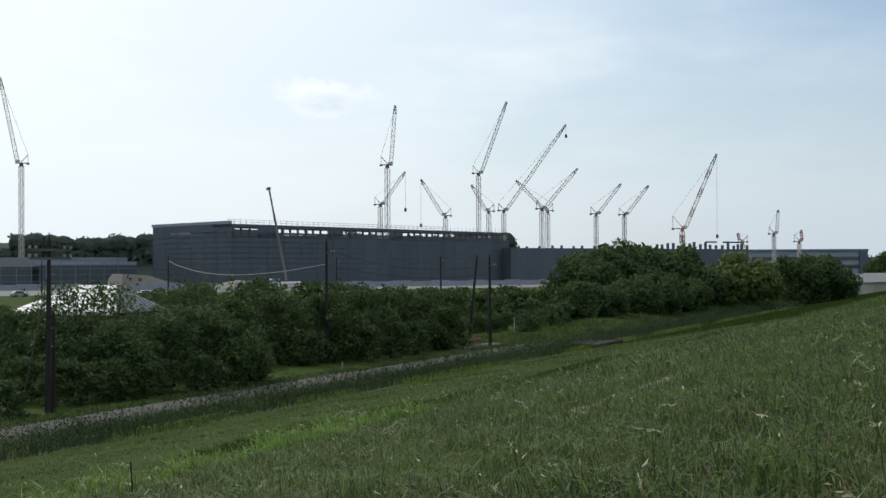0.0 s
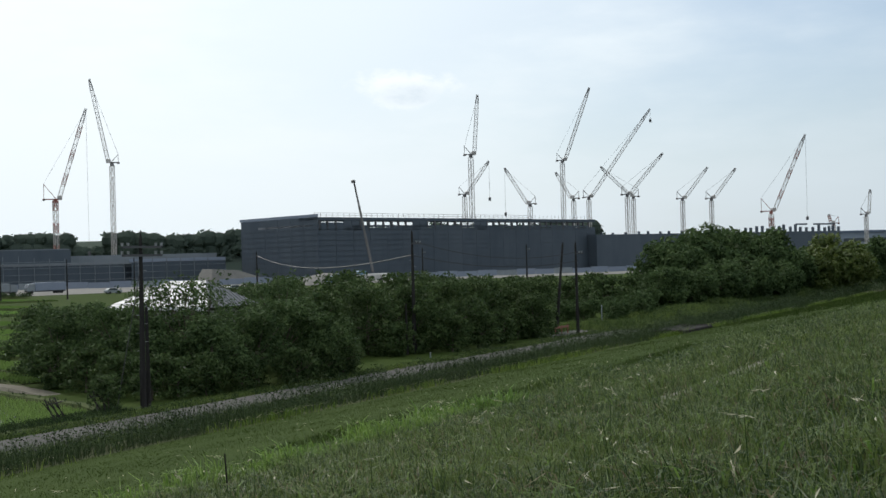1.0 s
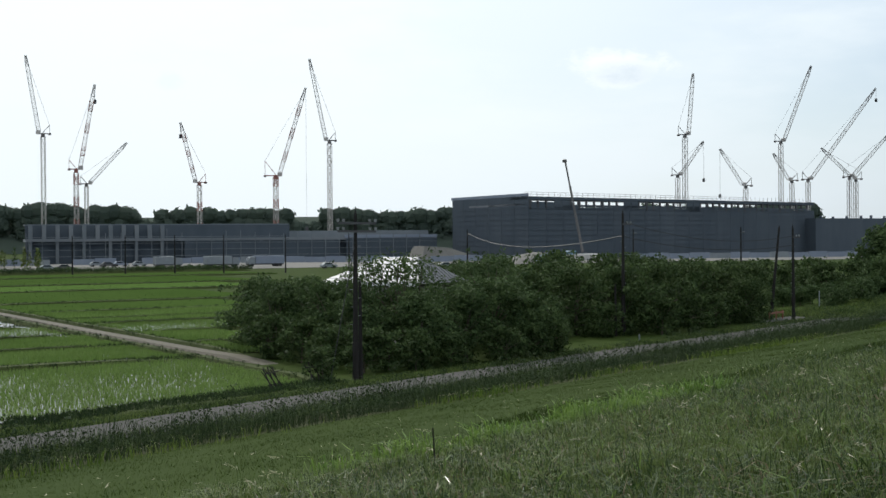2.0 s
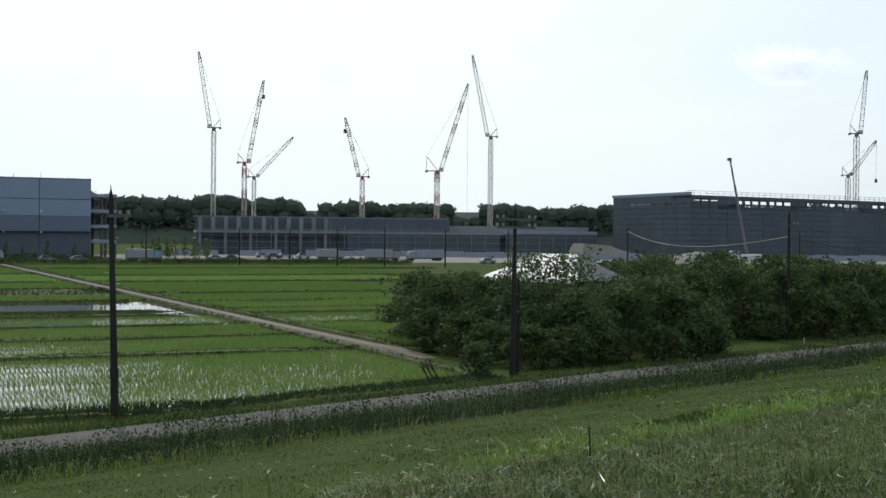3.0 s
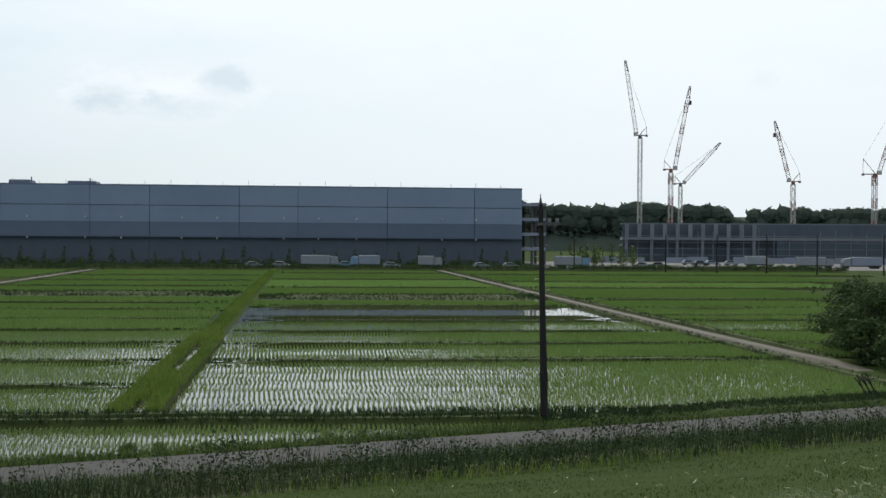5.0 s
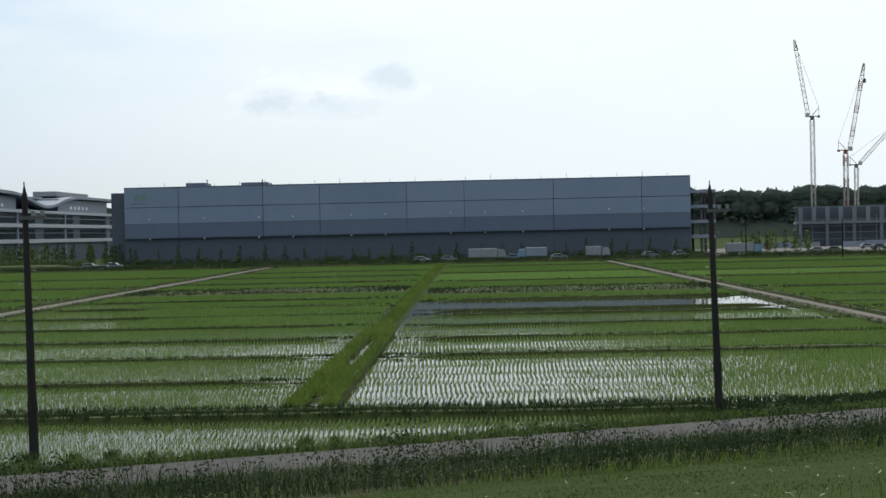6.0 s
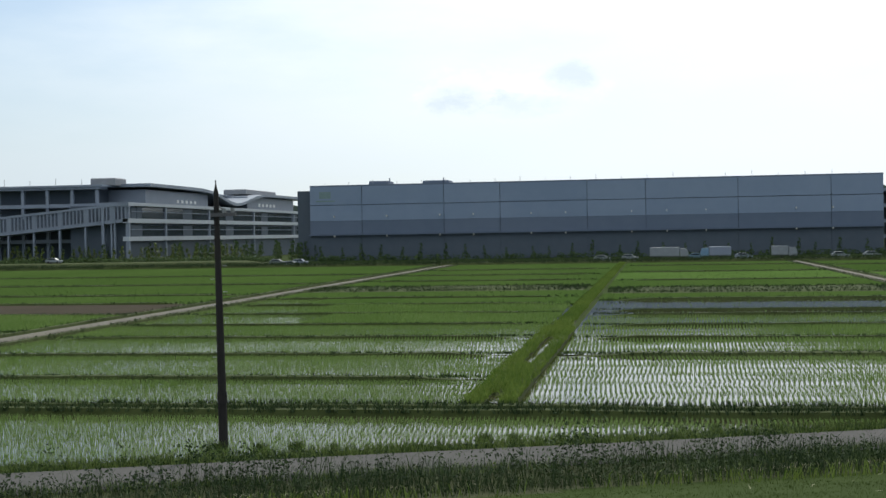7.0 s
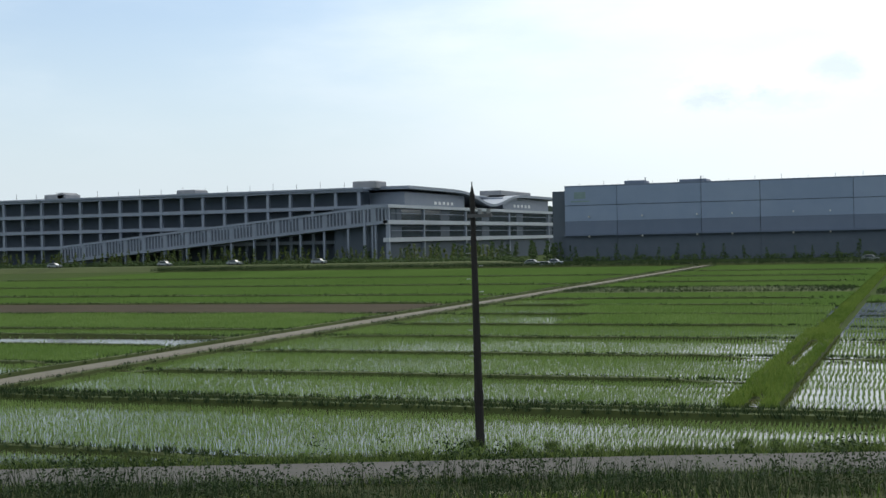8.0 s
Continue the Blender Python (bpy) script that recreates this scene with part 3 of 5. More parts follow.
def parking_block():
    """The long decked building with an outer ramp."""
    p = thing("logistics_center", "long pale grey decked logistics building with outer ramp", "building")
    x0, x1, y0, y1 = -330.0, -163.0, 362.0, 560.0
    # dark core: the shade deep behind the decks, put in as colour
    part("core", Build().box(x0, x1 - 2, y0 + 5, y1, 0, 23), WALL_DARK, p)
    for z, t in ((6.6, 1.1), (11.9, 1.1), (17.2, 1.1), (22.6, 1.2)):
        part("slab", Build().box(x0, x1 + 0.8, y0, y0 + 5.2, z, z + t), PALE, p)
    for i in range(22):
        a = x1 - 1 - i * 7.9
        part("column", Build().box(a, a + 0.9, y0 + 0.3, y0 + 1.2, 0, 22.7), PALE, p)
    part("roof", Build().box(x0, x1 + 1.5, y0 - 0.4, y1, 23.3, 23.9), PALE, p)
    for a, b, h in ((-168, -160, 2.2), (-232, -225, 1.6), (-285, -276, 1.8), (-279.5, -277, 2.3)):
        part("roof_unit", Build().bevel_box(a, b, y0 + 6, y0 + 14, 23.9, 23.9 + h, 0.3), CONCRETE, p)
    for i in range(20):
        a = x1 - 6 - i * 8.3
        part("lightning_rod", Build().beam((a, y0 + 2, 23.8), (a, y0 + 2, 25.6 + 0.5 * (i % 2)), 0.12), STEEL, p)
    # ramp climbing along the front
    def z_low(x):
        return 6.7 + (x + 216) * 5.9 / 67
    a, b = -268.0, -150.0
    y = y0 - 9
    part("ramp", Build().add([(a, y, z_low(a)), (b, y, z_low(b)), (b, y, z_low(b) + 1), (a, y, z_low(a) + 1), (a, y + 8, z_low(a)), (b, y + 8, z_low(b)), (b, y + 8, z_low(b) + 1), (a, y + 8, z_low(a) + 1)],
                         [(0, 1, 2, 3), (7, 6, 5, 4), (0, 4, 5, 1), (3, 2, 6, 7), (0, 3, 7, 4), (1, 5, 6, 2)]), PALE, p)
    part("ramp_top_rail", Build().beam((a, y, z_low(a) + 5.2), (b, y, z_low(b) + 5.2), 0.8), PALE, p)
    # dark sheet in place of the shade behind the louvers
    part("ramp_shade_back", Build().add([(a, y + 7, z_low(a)), (b, y + 7, z_low(b)), (b, y + 7, z_low(b) + 4.6), (a, y + 7, z_low(a) + 4.6)], [(0, 1, 2, 3)]), WALL_DARK, p)
    x = a + 1
    while x < b:
        wide = int((x - a) / 8) != int((x - a - 1.15) / 8)
        part("louver", Build().box(x, x + (1.1 if wide else 0.42), y - 0.1, y + 0.25, z_low(x) + 0.9, z_low(x) + 5.2), PALE, p)
        if wide:
            part("ramp_column", Build().box(x, x + 0.5, y + 0.3, y + 1.2, 0, z_low(x) + 0.5), PALE, p)
        x += 1.15
    # side wing running away from the fields
    xs = -150.0
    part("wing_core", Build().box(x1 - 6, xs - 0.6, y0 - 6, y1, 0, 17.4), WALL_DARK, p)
    for z, t in ((6.9, 1.3), (12.2, 1.3), (17.2, 1.0)):
        part("wing_band", Build().box(xs - 1.5, xs + 0.4, y0 - 9, y1, z, z + t), BAND, p)
    for z in (8.3, 13.6):
        for k in range(24):
            ya = y0 - 6 + k * 8.45
            part("window_pane", Build().box(xs - 0.6, xs - 0.2, ya, ya + 8.38, z, z + 3.2), GLASS if k % 5 else WALL_DARK, p)
        part("window_rail", Build().box(xs - 0.3, xs, y0 - 6, y1, z + 1.9, z + 2.1), PALE, p)
    for yy in (y0 - 8.6, y0 + 20, y0 + 60, y0 + 110, y0 + 165):
        part("wing_column", Build().box(xs - 0.8, xs + 0.3, yy, yy + 0.9, 0, 17.6), PALE, p)
    part("corner_frame", Build().box(xs - 8, xs + 0.3, y0 - 9.2, y0 - 8.4, 16.9, 18.2).box(xs - 8, xs - 7.2, y0 - 9.2, y0 - 8.4, 0, 17).box(xs - 4.2, xs - 3.8, y0 - 9.2, y0 - 8.4, 0, 17), PALE, p)
    # upper storey with its sweeping roof
    part("upper_wall", Build().box(x1 - 3, xs - 3, y0 + 12, y0 + 68, 18.2, 22.6), PALE, p)
    for k in range(5):
        part("upper_window", Build().box(xs - 3.1, xs - 2.9, y0 + 38 + k * 4, y0 + 40 + k * 4, 19.0, 20.0), WHITE, p)
    part("upper_wall", Build().box(x1 - 3, xs - 3, y0 + 112, y0 + 176, 18.2, 23.0), PALE, p)
    for k in range(5):
        part("upper_window", Build().box(xs - 3.1, xs - 2.9, y0 + 126 + k * 5, y0 + 128.5 + k * 5, 19.4, 20.6), WHITE, p)
    v, f = [], []
    for i in range(41):
        t = i / 40
        yy = y0 + 10 + t * 185
        z = 23.4 - 4.3 * math.exp(-((t - 0.45) / 0.11) ** 2)
        v += [(x1 - 4, yy, z), (xs - 0.5, yy, z), (xs - 0.5, yy, z + 1.0), (x1 - 4, yy, z + 1.0)]
    for i in range(40):
        f += [(i * 4 + j, i * 4 + (j + 1) % 4, i * 4 + 4 + (j + 1) % 4, i * 4 + 4 + j) for j in range(4)]
    f += [(0, 1, 2, 3), (163, 162, 161, 160)]
    part("curved_roof", Build().add(v, f), PALE, p)
    part("roof_unit", Build().bevel_box(x1 - 2, xs - 6, y0 + 120, y0 + 160, 24.3, 26.2, 0.2), CONCRETE, p)
    for yy in (y0 + 184, y0 + 192):
        part("porch_column", Build().box(xs - 3, xs - 2, yy, yy + 1.5, 18, 23.6), DARK_STEEL, p)


parking_block()


# building site
def quad_frame(a, b, c):
    """Axes of a building whose near corner is b, with ends a and c."""
    a, b, c = (np.array(p) for p in (a, b, c))
    return b, a - b, c - b


def wall_strip(o, d, n, s0, s1, z0, z1, thick=0.3):
    """An upright slab along d from s0 to s1 metres, thick towards n."""
    p, q = o + d * s0, o + d * s1
    b = Build()
    v = []
    for base in (p, q):
        for t in (0, thick):
            r = base + n * t
            v += [(r[0], r[1], z0), (r[0], r[1], z1)]
    return b.add(v, [(0, 1, 3, 2), (4, 6, 7, 5), (0, 4, 5, 1), (2, 3, 7, 6), (0, 2, 6, 4), (1, 5, 7, 3)])


def sheeted_block():
    g = thing("sheeted_building", "large unfinished building wrapped in dark mesh sheets", "building site")
    A, B, C = polar(32.47, 497), polar(35.89, 450), polar(48.19, 590)
    o, left, right = quad_frame(A, B, C)
    ll, rl = np.hypot(*left), np.hypot(*right)
    dl, dr = left / ll, right / rl
    far = o + left + right
    top, deck = 22.2, 17.6
    b = Build()
    pts = [o + (dl + dr) * 1.2, o + left * 0.98 + dr * 1.2, far, o + right * 0.99 + dl * 1.2]
    b.add([(p[0], p[1], 0) for p in pts] + [(p[0], p[1], deck) for p in pts], [(0, 1, 2, 3), (7, 6, 5, 4), (0, 4, 5, 1), (1, 5, 6, 2), (2, 6, 7, 3), (3, 7, 4, 0)])
    part("floors", b, WALL_DARK, g)
    s = 0.0
    i = 0
    while s < rl - 1:
        e = min(s + 9.0, rl)
        part("mesh_sheet", wall_strip(o, dr, dl, s + 0.05, e - 0.05, 1.0, deck + 0.9 + 0.25 * ((i * 7) % 3)), SHEET, g)
        s, i = e, i + 1
    s = 0.0
    while s < ll - 1:
        e = min(s + 9.0, ll)
        part("mesh_sheet", wall_strip(o, dl, dr, s + 0.05, e - 0.05, 1.0, top + 0.08), SHEET, g)
        s = e
    for z in np.arange(2.8, deck + 1, 1.9):
        part("scaffold_rail", wall_strip(o - dl * 0.25, dr, dl, 0, rl, z, z + 0.11, 0.1), SHEET, g)
        part("scaffold_rail", wall_strip(o - dr * 0.25, dl, dr, 0, ll, z, z + 0.11, 0.1), SHEET, g)
    # open top storey: columns and roof edge
    k = int(rl / 4.2)
    for j in range(k):
        s = j * 4.2 + 0.5
        if j % 9 in (3, 4) and j < 30:
            part("mesh_sheet", wall_strip(o, dr, dl, s, s + 4.0, deck, top - 1.2), SHEET, g)
        else:
            part("column", wall_strip(o, dr, dl, s, s + 0.7 + 0.5 * (j % 3 == 0), deck, top - 1.0, 0.7), DARK_STEEL, g)
    part("roof_edge", wall_strip(o, dr, dl, 0, rl, top - 1.1, top, 12), SHEET, g)
    part("roof_edge", wall_strip(o, dr, dl, 0, rl * 0.97, deck + 1.2, deck + 1.9, 0.5), SHEET, g)
    part("back_screen", wall_strip(o + dl * 46, dr, dl, 0, rl * 0.35, deck, top, 0.4), SHEET, g)
    # scaffold parapet on the short side and along part of the roof
    part("pale_parapet", wall_strip(o, dl, dr, 0, ll, top + 0.1, top + 1.1), PALE, g)
    part("pale_parapet", wall_strip(o - dl * 0.2, dl, dr, ll * 0.05, ll * 0.75, top - 3.2, top - 2.4), CONCRETE, g)
    for j in range(60):
        s = j * rl / 60
        part("scaffold_post", Build().beam((*(o + dr * s + dl * 2), top), (*(o + dr * s + dl * 2), top + 1.7), 0.12), STEEL, g)
    for z in (top + 0.8, top + 1.6):
        part("guard_rail", Build().beam((*(o + dl * 2), z), (*(o + dr * rl * 0.72 + dl * 2), z), 0.12), STEEL, g)
    # lower wing beyond, with bare columns along its top
    w = thing("unfinished_wing", "long low unfinished wing with bare columns along its top", "building site")
    o2 = np.array(polar(48.25, 580))
    e2 = np.array(polar(58.6, 700))
    d2 = (e2 - o2) / np.hypot(*(e2 - o2))
    n2 = np.array([-d2[1], d2[0]])
    l2 = np.hypot(*(e2 - o2))
    part("body", wall_strip(o2, d2, n2, 0, l2, 0, 15.2, 40), SHEET, w)
    s = 3.0
    while s < l2:
        t = s / l2
        tall = 1.2 if t < 0.55 else 3.4
        part("column", wall_strip(o2, d2, n2, s, s + (0.7 if t < 0.55 else 1.1), 15.2, 15.2 + tall * rng.uniform(0.5, 1.15), 1.0), WALL_DARK, w)
        s += rng.uniform(5, 9) if t < 0.55 else rng.uniform(2.2, 5.0)
    for f0 in (0.80, 0.88, 0.93):
        part("portal_beam", wall_strip(o2, d2, n2, l2 * f0, l2 * f0 + 8, 18.4, 19.2, 0.8), WALL_DARK, w)
    return o, dr, dl


sheeted_block()


def concrete_frame():
    g = thing("concrete_frame", "low unfinished concrete frame building behind site fence", "building site")
    d = 455.0
    o, e = np.array(polar(14.1, d)), np.array(polar(31.8, d + 30))
    u = (e - o) / np.hypot(*(e - o))
    n = np.array([-u[1], u[0]])
    L = np.hypot(*(e - o))
    part("back_wall", wall_strip(o + n * 3, u, n, 0, L, 0, 7.6, 1), SHEET, g)
    part("floor_slab", wall_strip(o, u, n, 0, L, 7.6, 8.6, 16), HAZED_GREY, g)
    part("roof_slab", wall_strip(o + n * 4, u, n, 0, L * 0.62, 13.2, 13.6, 12), HAZED_GREY, g)
    part("upper_wall", wall_strip(o + n * 2.6, u, n, 0, L * 0.62, 8.6, 13.2, 1), SHEET, g)
    k = int(L * 0.62 / 4.4)
    for i in range(k):
        s = i * 4.4 + 1
        part("column", wall_strip(o + n * (0.3 if i < k * 0.55 else 5), u, n, s, s + 1.3, 8.6, 13.2 if i < k * 0.55 else 12.4, 1.0), HAZED_GREY, g)
    for i in range(int(L / 8.8)):
        s = i * 8.8 + 1
        part("column", wall_strip(o + n * 0.3, u, n, s, s + 1.0, 0, 7.7, 1.0), HAZED_GREY, g)
    part("mesh_sheet", wall_strip(o - n * 0.4, u, n, L * 0.36, L * 0.74, 0.8, 7.4), SHEET, g)
    part("mesh_sheet", wall_strip(o - n * 0.4, u, n, L * 0.76, L, 0.8, 8.0), SHEET, g)
    part("deck_edge", wall_strip(o - n * 0.5, u, n, L * 0.755, L, 8.2, 9.4), PALE, g, "pale deck edge")
    for i in range(int(L / 5.2)):
        s = i * 5.2
        part("scaffold_post", wall_strip(o - n * 1.2, u, n, s, s + 0.18, 0, 10.5 + 3.5 * noise.noise((i * 0.4, 0, 0)), 0.18), HAZED_GREY, g)
    for z in (2.4, 4.6, 6.8, 9.0):
        part("scaffold_rail", wall_strip(o - n * 1.2, u, n, 0, L * (1.0 if z < 8 else 0.6), z, z + 0.16, 0.16), HAZED_GREY, g)
    part("upper_screen", wall_strip(o + n * 9, u, n, L * 0.62, L, 8.6, 11.0), HAZED_GREY, g)


concrete_frame()


def site_barrier():
    pts = [(88, 404), (130, 404), (176, 392), (216, 352), (240, 348), (324, 318), (400, 292), (520, 250)]
    wall = thing("site_fence", "long low pale grey site fence of sheet panels", "fence")
    for (xa, ya), (xb, yb) in zip(pts, pts[1:]):
        a, b = np.array((xa, ya)), np.array((xb, yb))
        L = np.hypot(*(b - a))
        u = (b - a) / L
        n = np.array([-u[1], u[0]])
        k = int(L / 7)
        for i in range(k):
            if (i * 5 + int(xa)) % 9 == 4:
                continue
            part("fence_panel", wall_strip(a, u, n, i * L / k, (i + 1) * L / k - 0.15, 0.2, 2.0 + 0.25 * ((i * 3) % 2), 0.1), PALE if (i + int(xa)) % 5 else TRUCK_WHITE, wall)


site_barrier()
b = Build().add([(70, 306, 0.02), (135, 316, 0.02), (200, 312, 0.02), (300, 290, 0.02), (520, 200, 0.02), (700, 500, 0.02), (200, 520, 0.02), (66, 420, 0.02)], [tuple(range(8))])
tagged(part("site_yard", b, GRAVEL), "pale bare gravel yard of the building site", "yard", kind="structure")


# cranes
def lattice(b, a, e, w0, w1, bay, chord=0.22, web=0.12, up=(0, 0, 1)):
    """Four chords with cross bracing from a to e, of width w0 to w1."""
    a, e = Vector(a), Vector(e)
    d = (e - a).normalized()
    s = d.cross(Vector(up))
    s = s.normalized() if s.length > 0.05 else Vector((1, 0, 0))
    t = d.cross(s)
    k = max(2, int((e - a).length / bay))
    rings = []
    for i in range(k + 1):
        f = i / k
        w = (w0 + (w1 - w0) * f) / 2
        p = a.lerp(e, f)
        rings.append([p + s * x * w + t * y * w for x, y in ((-1, -1), (1, -1), (1, 1), (-1, 1))])
    for j in range(4):
        b.beam(rings[0][j], rings[-1][j], chord)
    for i in range(k):
        for j in range(4):
            q = (j + 1) % 4
            b.beam(rings[i][j], rings[i + 1][q] if (i + j) % 2 else rings[i + 1][j], web) if (i + j) % 2 else b.beam(rings[i][q], rings[i + 1][j], web)
            b.beam(rings[i][j], rings[i][q], web)


def tower_crane(az, d, z_pivot, az_tip, el_tip, base=0.0, mast_w=1.55, fat=1.0, red=False, hook=0.0, tip_far=0.0, reach=2.7):
    """A luffing crane: mast, slewing platform, A-frame, counterweight, jib, stays and hook."""
    x, y = polar(az, d)
    tx, ty = polar(az_tip, d + tip_far)
    tip = Vector((tx, ty, height(el_tip, d + tip_far)))
    c = thing("tower_crane", "red and white luffing tower crane with raised lattice jib" if red else "pale luffing tower crane with raised lattice jib", "crane", group="cranes over the building site")
    piv = Vector((x, y, z_pivot))
    side = Vector((tip.x - x, tip.y - y, 0)).normalized()
    b = Build()
    lattice(b, (x, y, base), (x, y, z_pivot - 1.0), mast_w, mast_w, mast_w * 1.25, 0.26 * fat, 0.12 * fat, up=(0, 1, 0))
    part("mast", b, MAST_WHITE, c, "pale lattice mast")
    if red:
        z = base + (z_pivot - base) * 0.35
        while z < z_pivot - 4:
            b = Build()
            lattice(b, (x, y, z), (x, y, z + 4), mast_w * 1.04, mast_w * 1.04, mast_w * 1.1, 0.34 * fat, 0.2 * fat, up=(0, 1, 0))
            part("mast_band", b, MAST_RED, c, "red painted mast section")
            z += 9
    b = Build().beam(piv - Vector((0, 0, 1.2)), piv + Vector((0, 0, 0.4)), mast_w * 0.9, sides=10)
    b.beam(piv - side * (reach + 0.5) + Vector((0, 0, 0.3)), piv + side * 1.6 + Vector((0, 0, 0.3)), 0.5)
    part("platform", b, MAST_RED if red else MAST_DARK, c)
    part("cab", Build().bevel_box(x - 0.9 + side.x * 2, x + 0.5 + side.x * 2, y - 1.4, y + 0.2, z_pivot, z_pivot + 1.7, 0.2), MAST_WHITE, c)
    part("counterweight", Build().bevel_box(x - side.x * reach - 0.4, x - side.x * reach + 0.4, y - side.y * reach - 0.5, y - side.y * reach + 0.5, z_pivot - 0.3, z_pivot + 0.6, 0.15), MAST_DARK, c)
    apex = piv - side * reach + Vector((0, 0, reach * 1.45))
    b = Build()
    for o in (-0.9, 0.9):
        q = Vector((-side.y, side.x, 0)) * o
        b.beam(piv + side * 0.6 + q, apex + q * 0.4, 0.28 * fat)
        b.beam(piv - side * reach + q, apex + q * 0.4, 0.18 * fat)
    part("a_frame", b, MAST_RED if red else MAST_DARK, c)
    foot = piv + side * 1.6 + Vector((0, 0, 0.8))
    b = Build()
    mid = foot.lerp(tip, 0.86)
    lattice(b, foot, mid, 1.5, 1.35, 2.4, 0.24 * fat, 0.13 * fat)
    part("jib", b, MAST_WHITE, c, "pale lattice jib")
    b = Build()
    lattice(b, mid, tip, 1.35, 0.6, 2.2, 0.30 * fat, 0.2 * fat)
    part("jib_head", b, MAST_DARK, c, "dark jib head")
    if red:
        for f in (0.15, 0.42, 0.68):
            b = Build()
            lattice(b, foot.lerp(tip, f), foot.lerp(tip, f + 0.12), 1.55, 1.5, 2.4, 0.28 * fat, 0.17 * fat)
            part("jib_band", b, MAST_RED, c, "red painted jib section")
    part("stay", Build().beam(apex, foot.lerp(tip, 0.97), 0.10 * fat), WIRE, c)
    if hook:
        bottom = tip - Vector((0, 0, hook))
        part("hoist_rope", Build().beam(tip, bottom, 0.09 * fat), WIRE, c)
        part("hook_block", Build().bevel_box(bottom.x - 0.5, bottom.x + 0.5, bottom.y - 0.4, bottom.y + 0.4, bottom.z - 1.8, bottom.z, 0.25), DARK_STEEL, c)
    return c


# az, distance, pivot elevation, tip azimuth, tip elevation, red, hook
LEFT_CRANES = [(14.85, 560, 4.60, 14.17, 7.90, False, 0), (16.19, 540, 3.11, 17.00, 6.75, True, 6), (16.61, 640, 2.49, 18.32, 4.29, False, 0), (21.38, 560, 2.56, 20.59, 5.19, True, 5),
               (24.70, 540, 2.85, 26.05, 6.74, True, 58), (27.08, 580, 4.40, 26.22, 8.00, False, 0)]
RIGHT_CRANES = [(42.77, 560, 4.47, 43.14, 7.13, False, 0), (42.45, 640, 2.72, 43.57, 4.19, False, 18), (45.35, 640, 2.21, 44.26, 3.85, False, 22), (46.83, 650, 4.09, 48.11, 7.27, False, 0),
                (47.95, 660, 2.43, 50.73, 6.22, False, 5), (47.28, 660, 2.40, 46.51, 3.60, False, 0), (49.64, 650, 2.50, 51.24, 4.28, False, 0), (49.90, 680, 2.40, 48.49, 3.78, False, 0),
                (52.03, 680, 2.24, 53.14, 3.58, False, 0), (53.27, 690, 2.20, 54.34, 3.49, False, 0), (55.78, 620, 1.55, 57.28, 4.81, True, 38), (59.67, 760, 1.29, 59.86, 2.34, False, 0), (60.72, 760, 0.95, 60.80, 1.45, True, 0), (58.35, 760, 0.95, 58.15, 1.35, True, 0)]
for az, d, elp, azt, elt, red, hook in LEFT_CRANES + RIGHT_CRANES:
    tower_crane(az, d, height(elp, d), azt, elt, red=red, hook=hook, fat=d / 640, reach=4.4 if az in (24.70, 55.78) else 2.7)


def mobile_crane():
    c = thing("mobile_crane", "dark telescopic mobile crane with boom raised", "crane")
    d = 400
    x, y = polar(38.29, d)
    tx, ty = polar(37.53, d)
    a, e = Vector((x, y, 3.0)), Vector((tx, ty, height(3.47, d)))
    for f0, f1, w in ((0, 0.42, 0.7), (0.40, 0.72, 0.56), (0.70, 1.0, 0.45)):
        part("boom_section", Build().beam(a.lerp(e, f0), a.lerp(e, f1), w), MAST_DARK, c)
    part("boom_head", Build().bevel_box(e.x - 0.7, e.x + 0.4, e.y - 0.4, e.y + 0.4, e.z - 0.7, e.z + 0.3, 0.2), MAST_DARK, c)
    part("carrier", Build().bevel_box(x - 6, x + 6, y - 1.4, y + 1.4, 0.8, 2.6, 0.3), MAST_WHITE, c)
    part("cab", Build().bevel_box(x - 5.8, x - 3.6, y - 1.3, y + 1.3, 2.0, 3.6, 0.3), BLUE, c)
    for k in (-4.5, -2.5, 2, 4):
        part("wheel", Build().beam((x + k, y - 1.5, 0.6), (x + k, y - 1.0, 0.6), 1.0, sides=12), RUBBER, c)


mobile_crane()


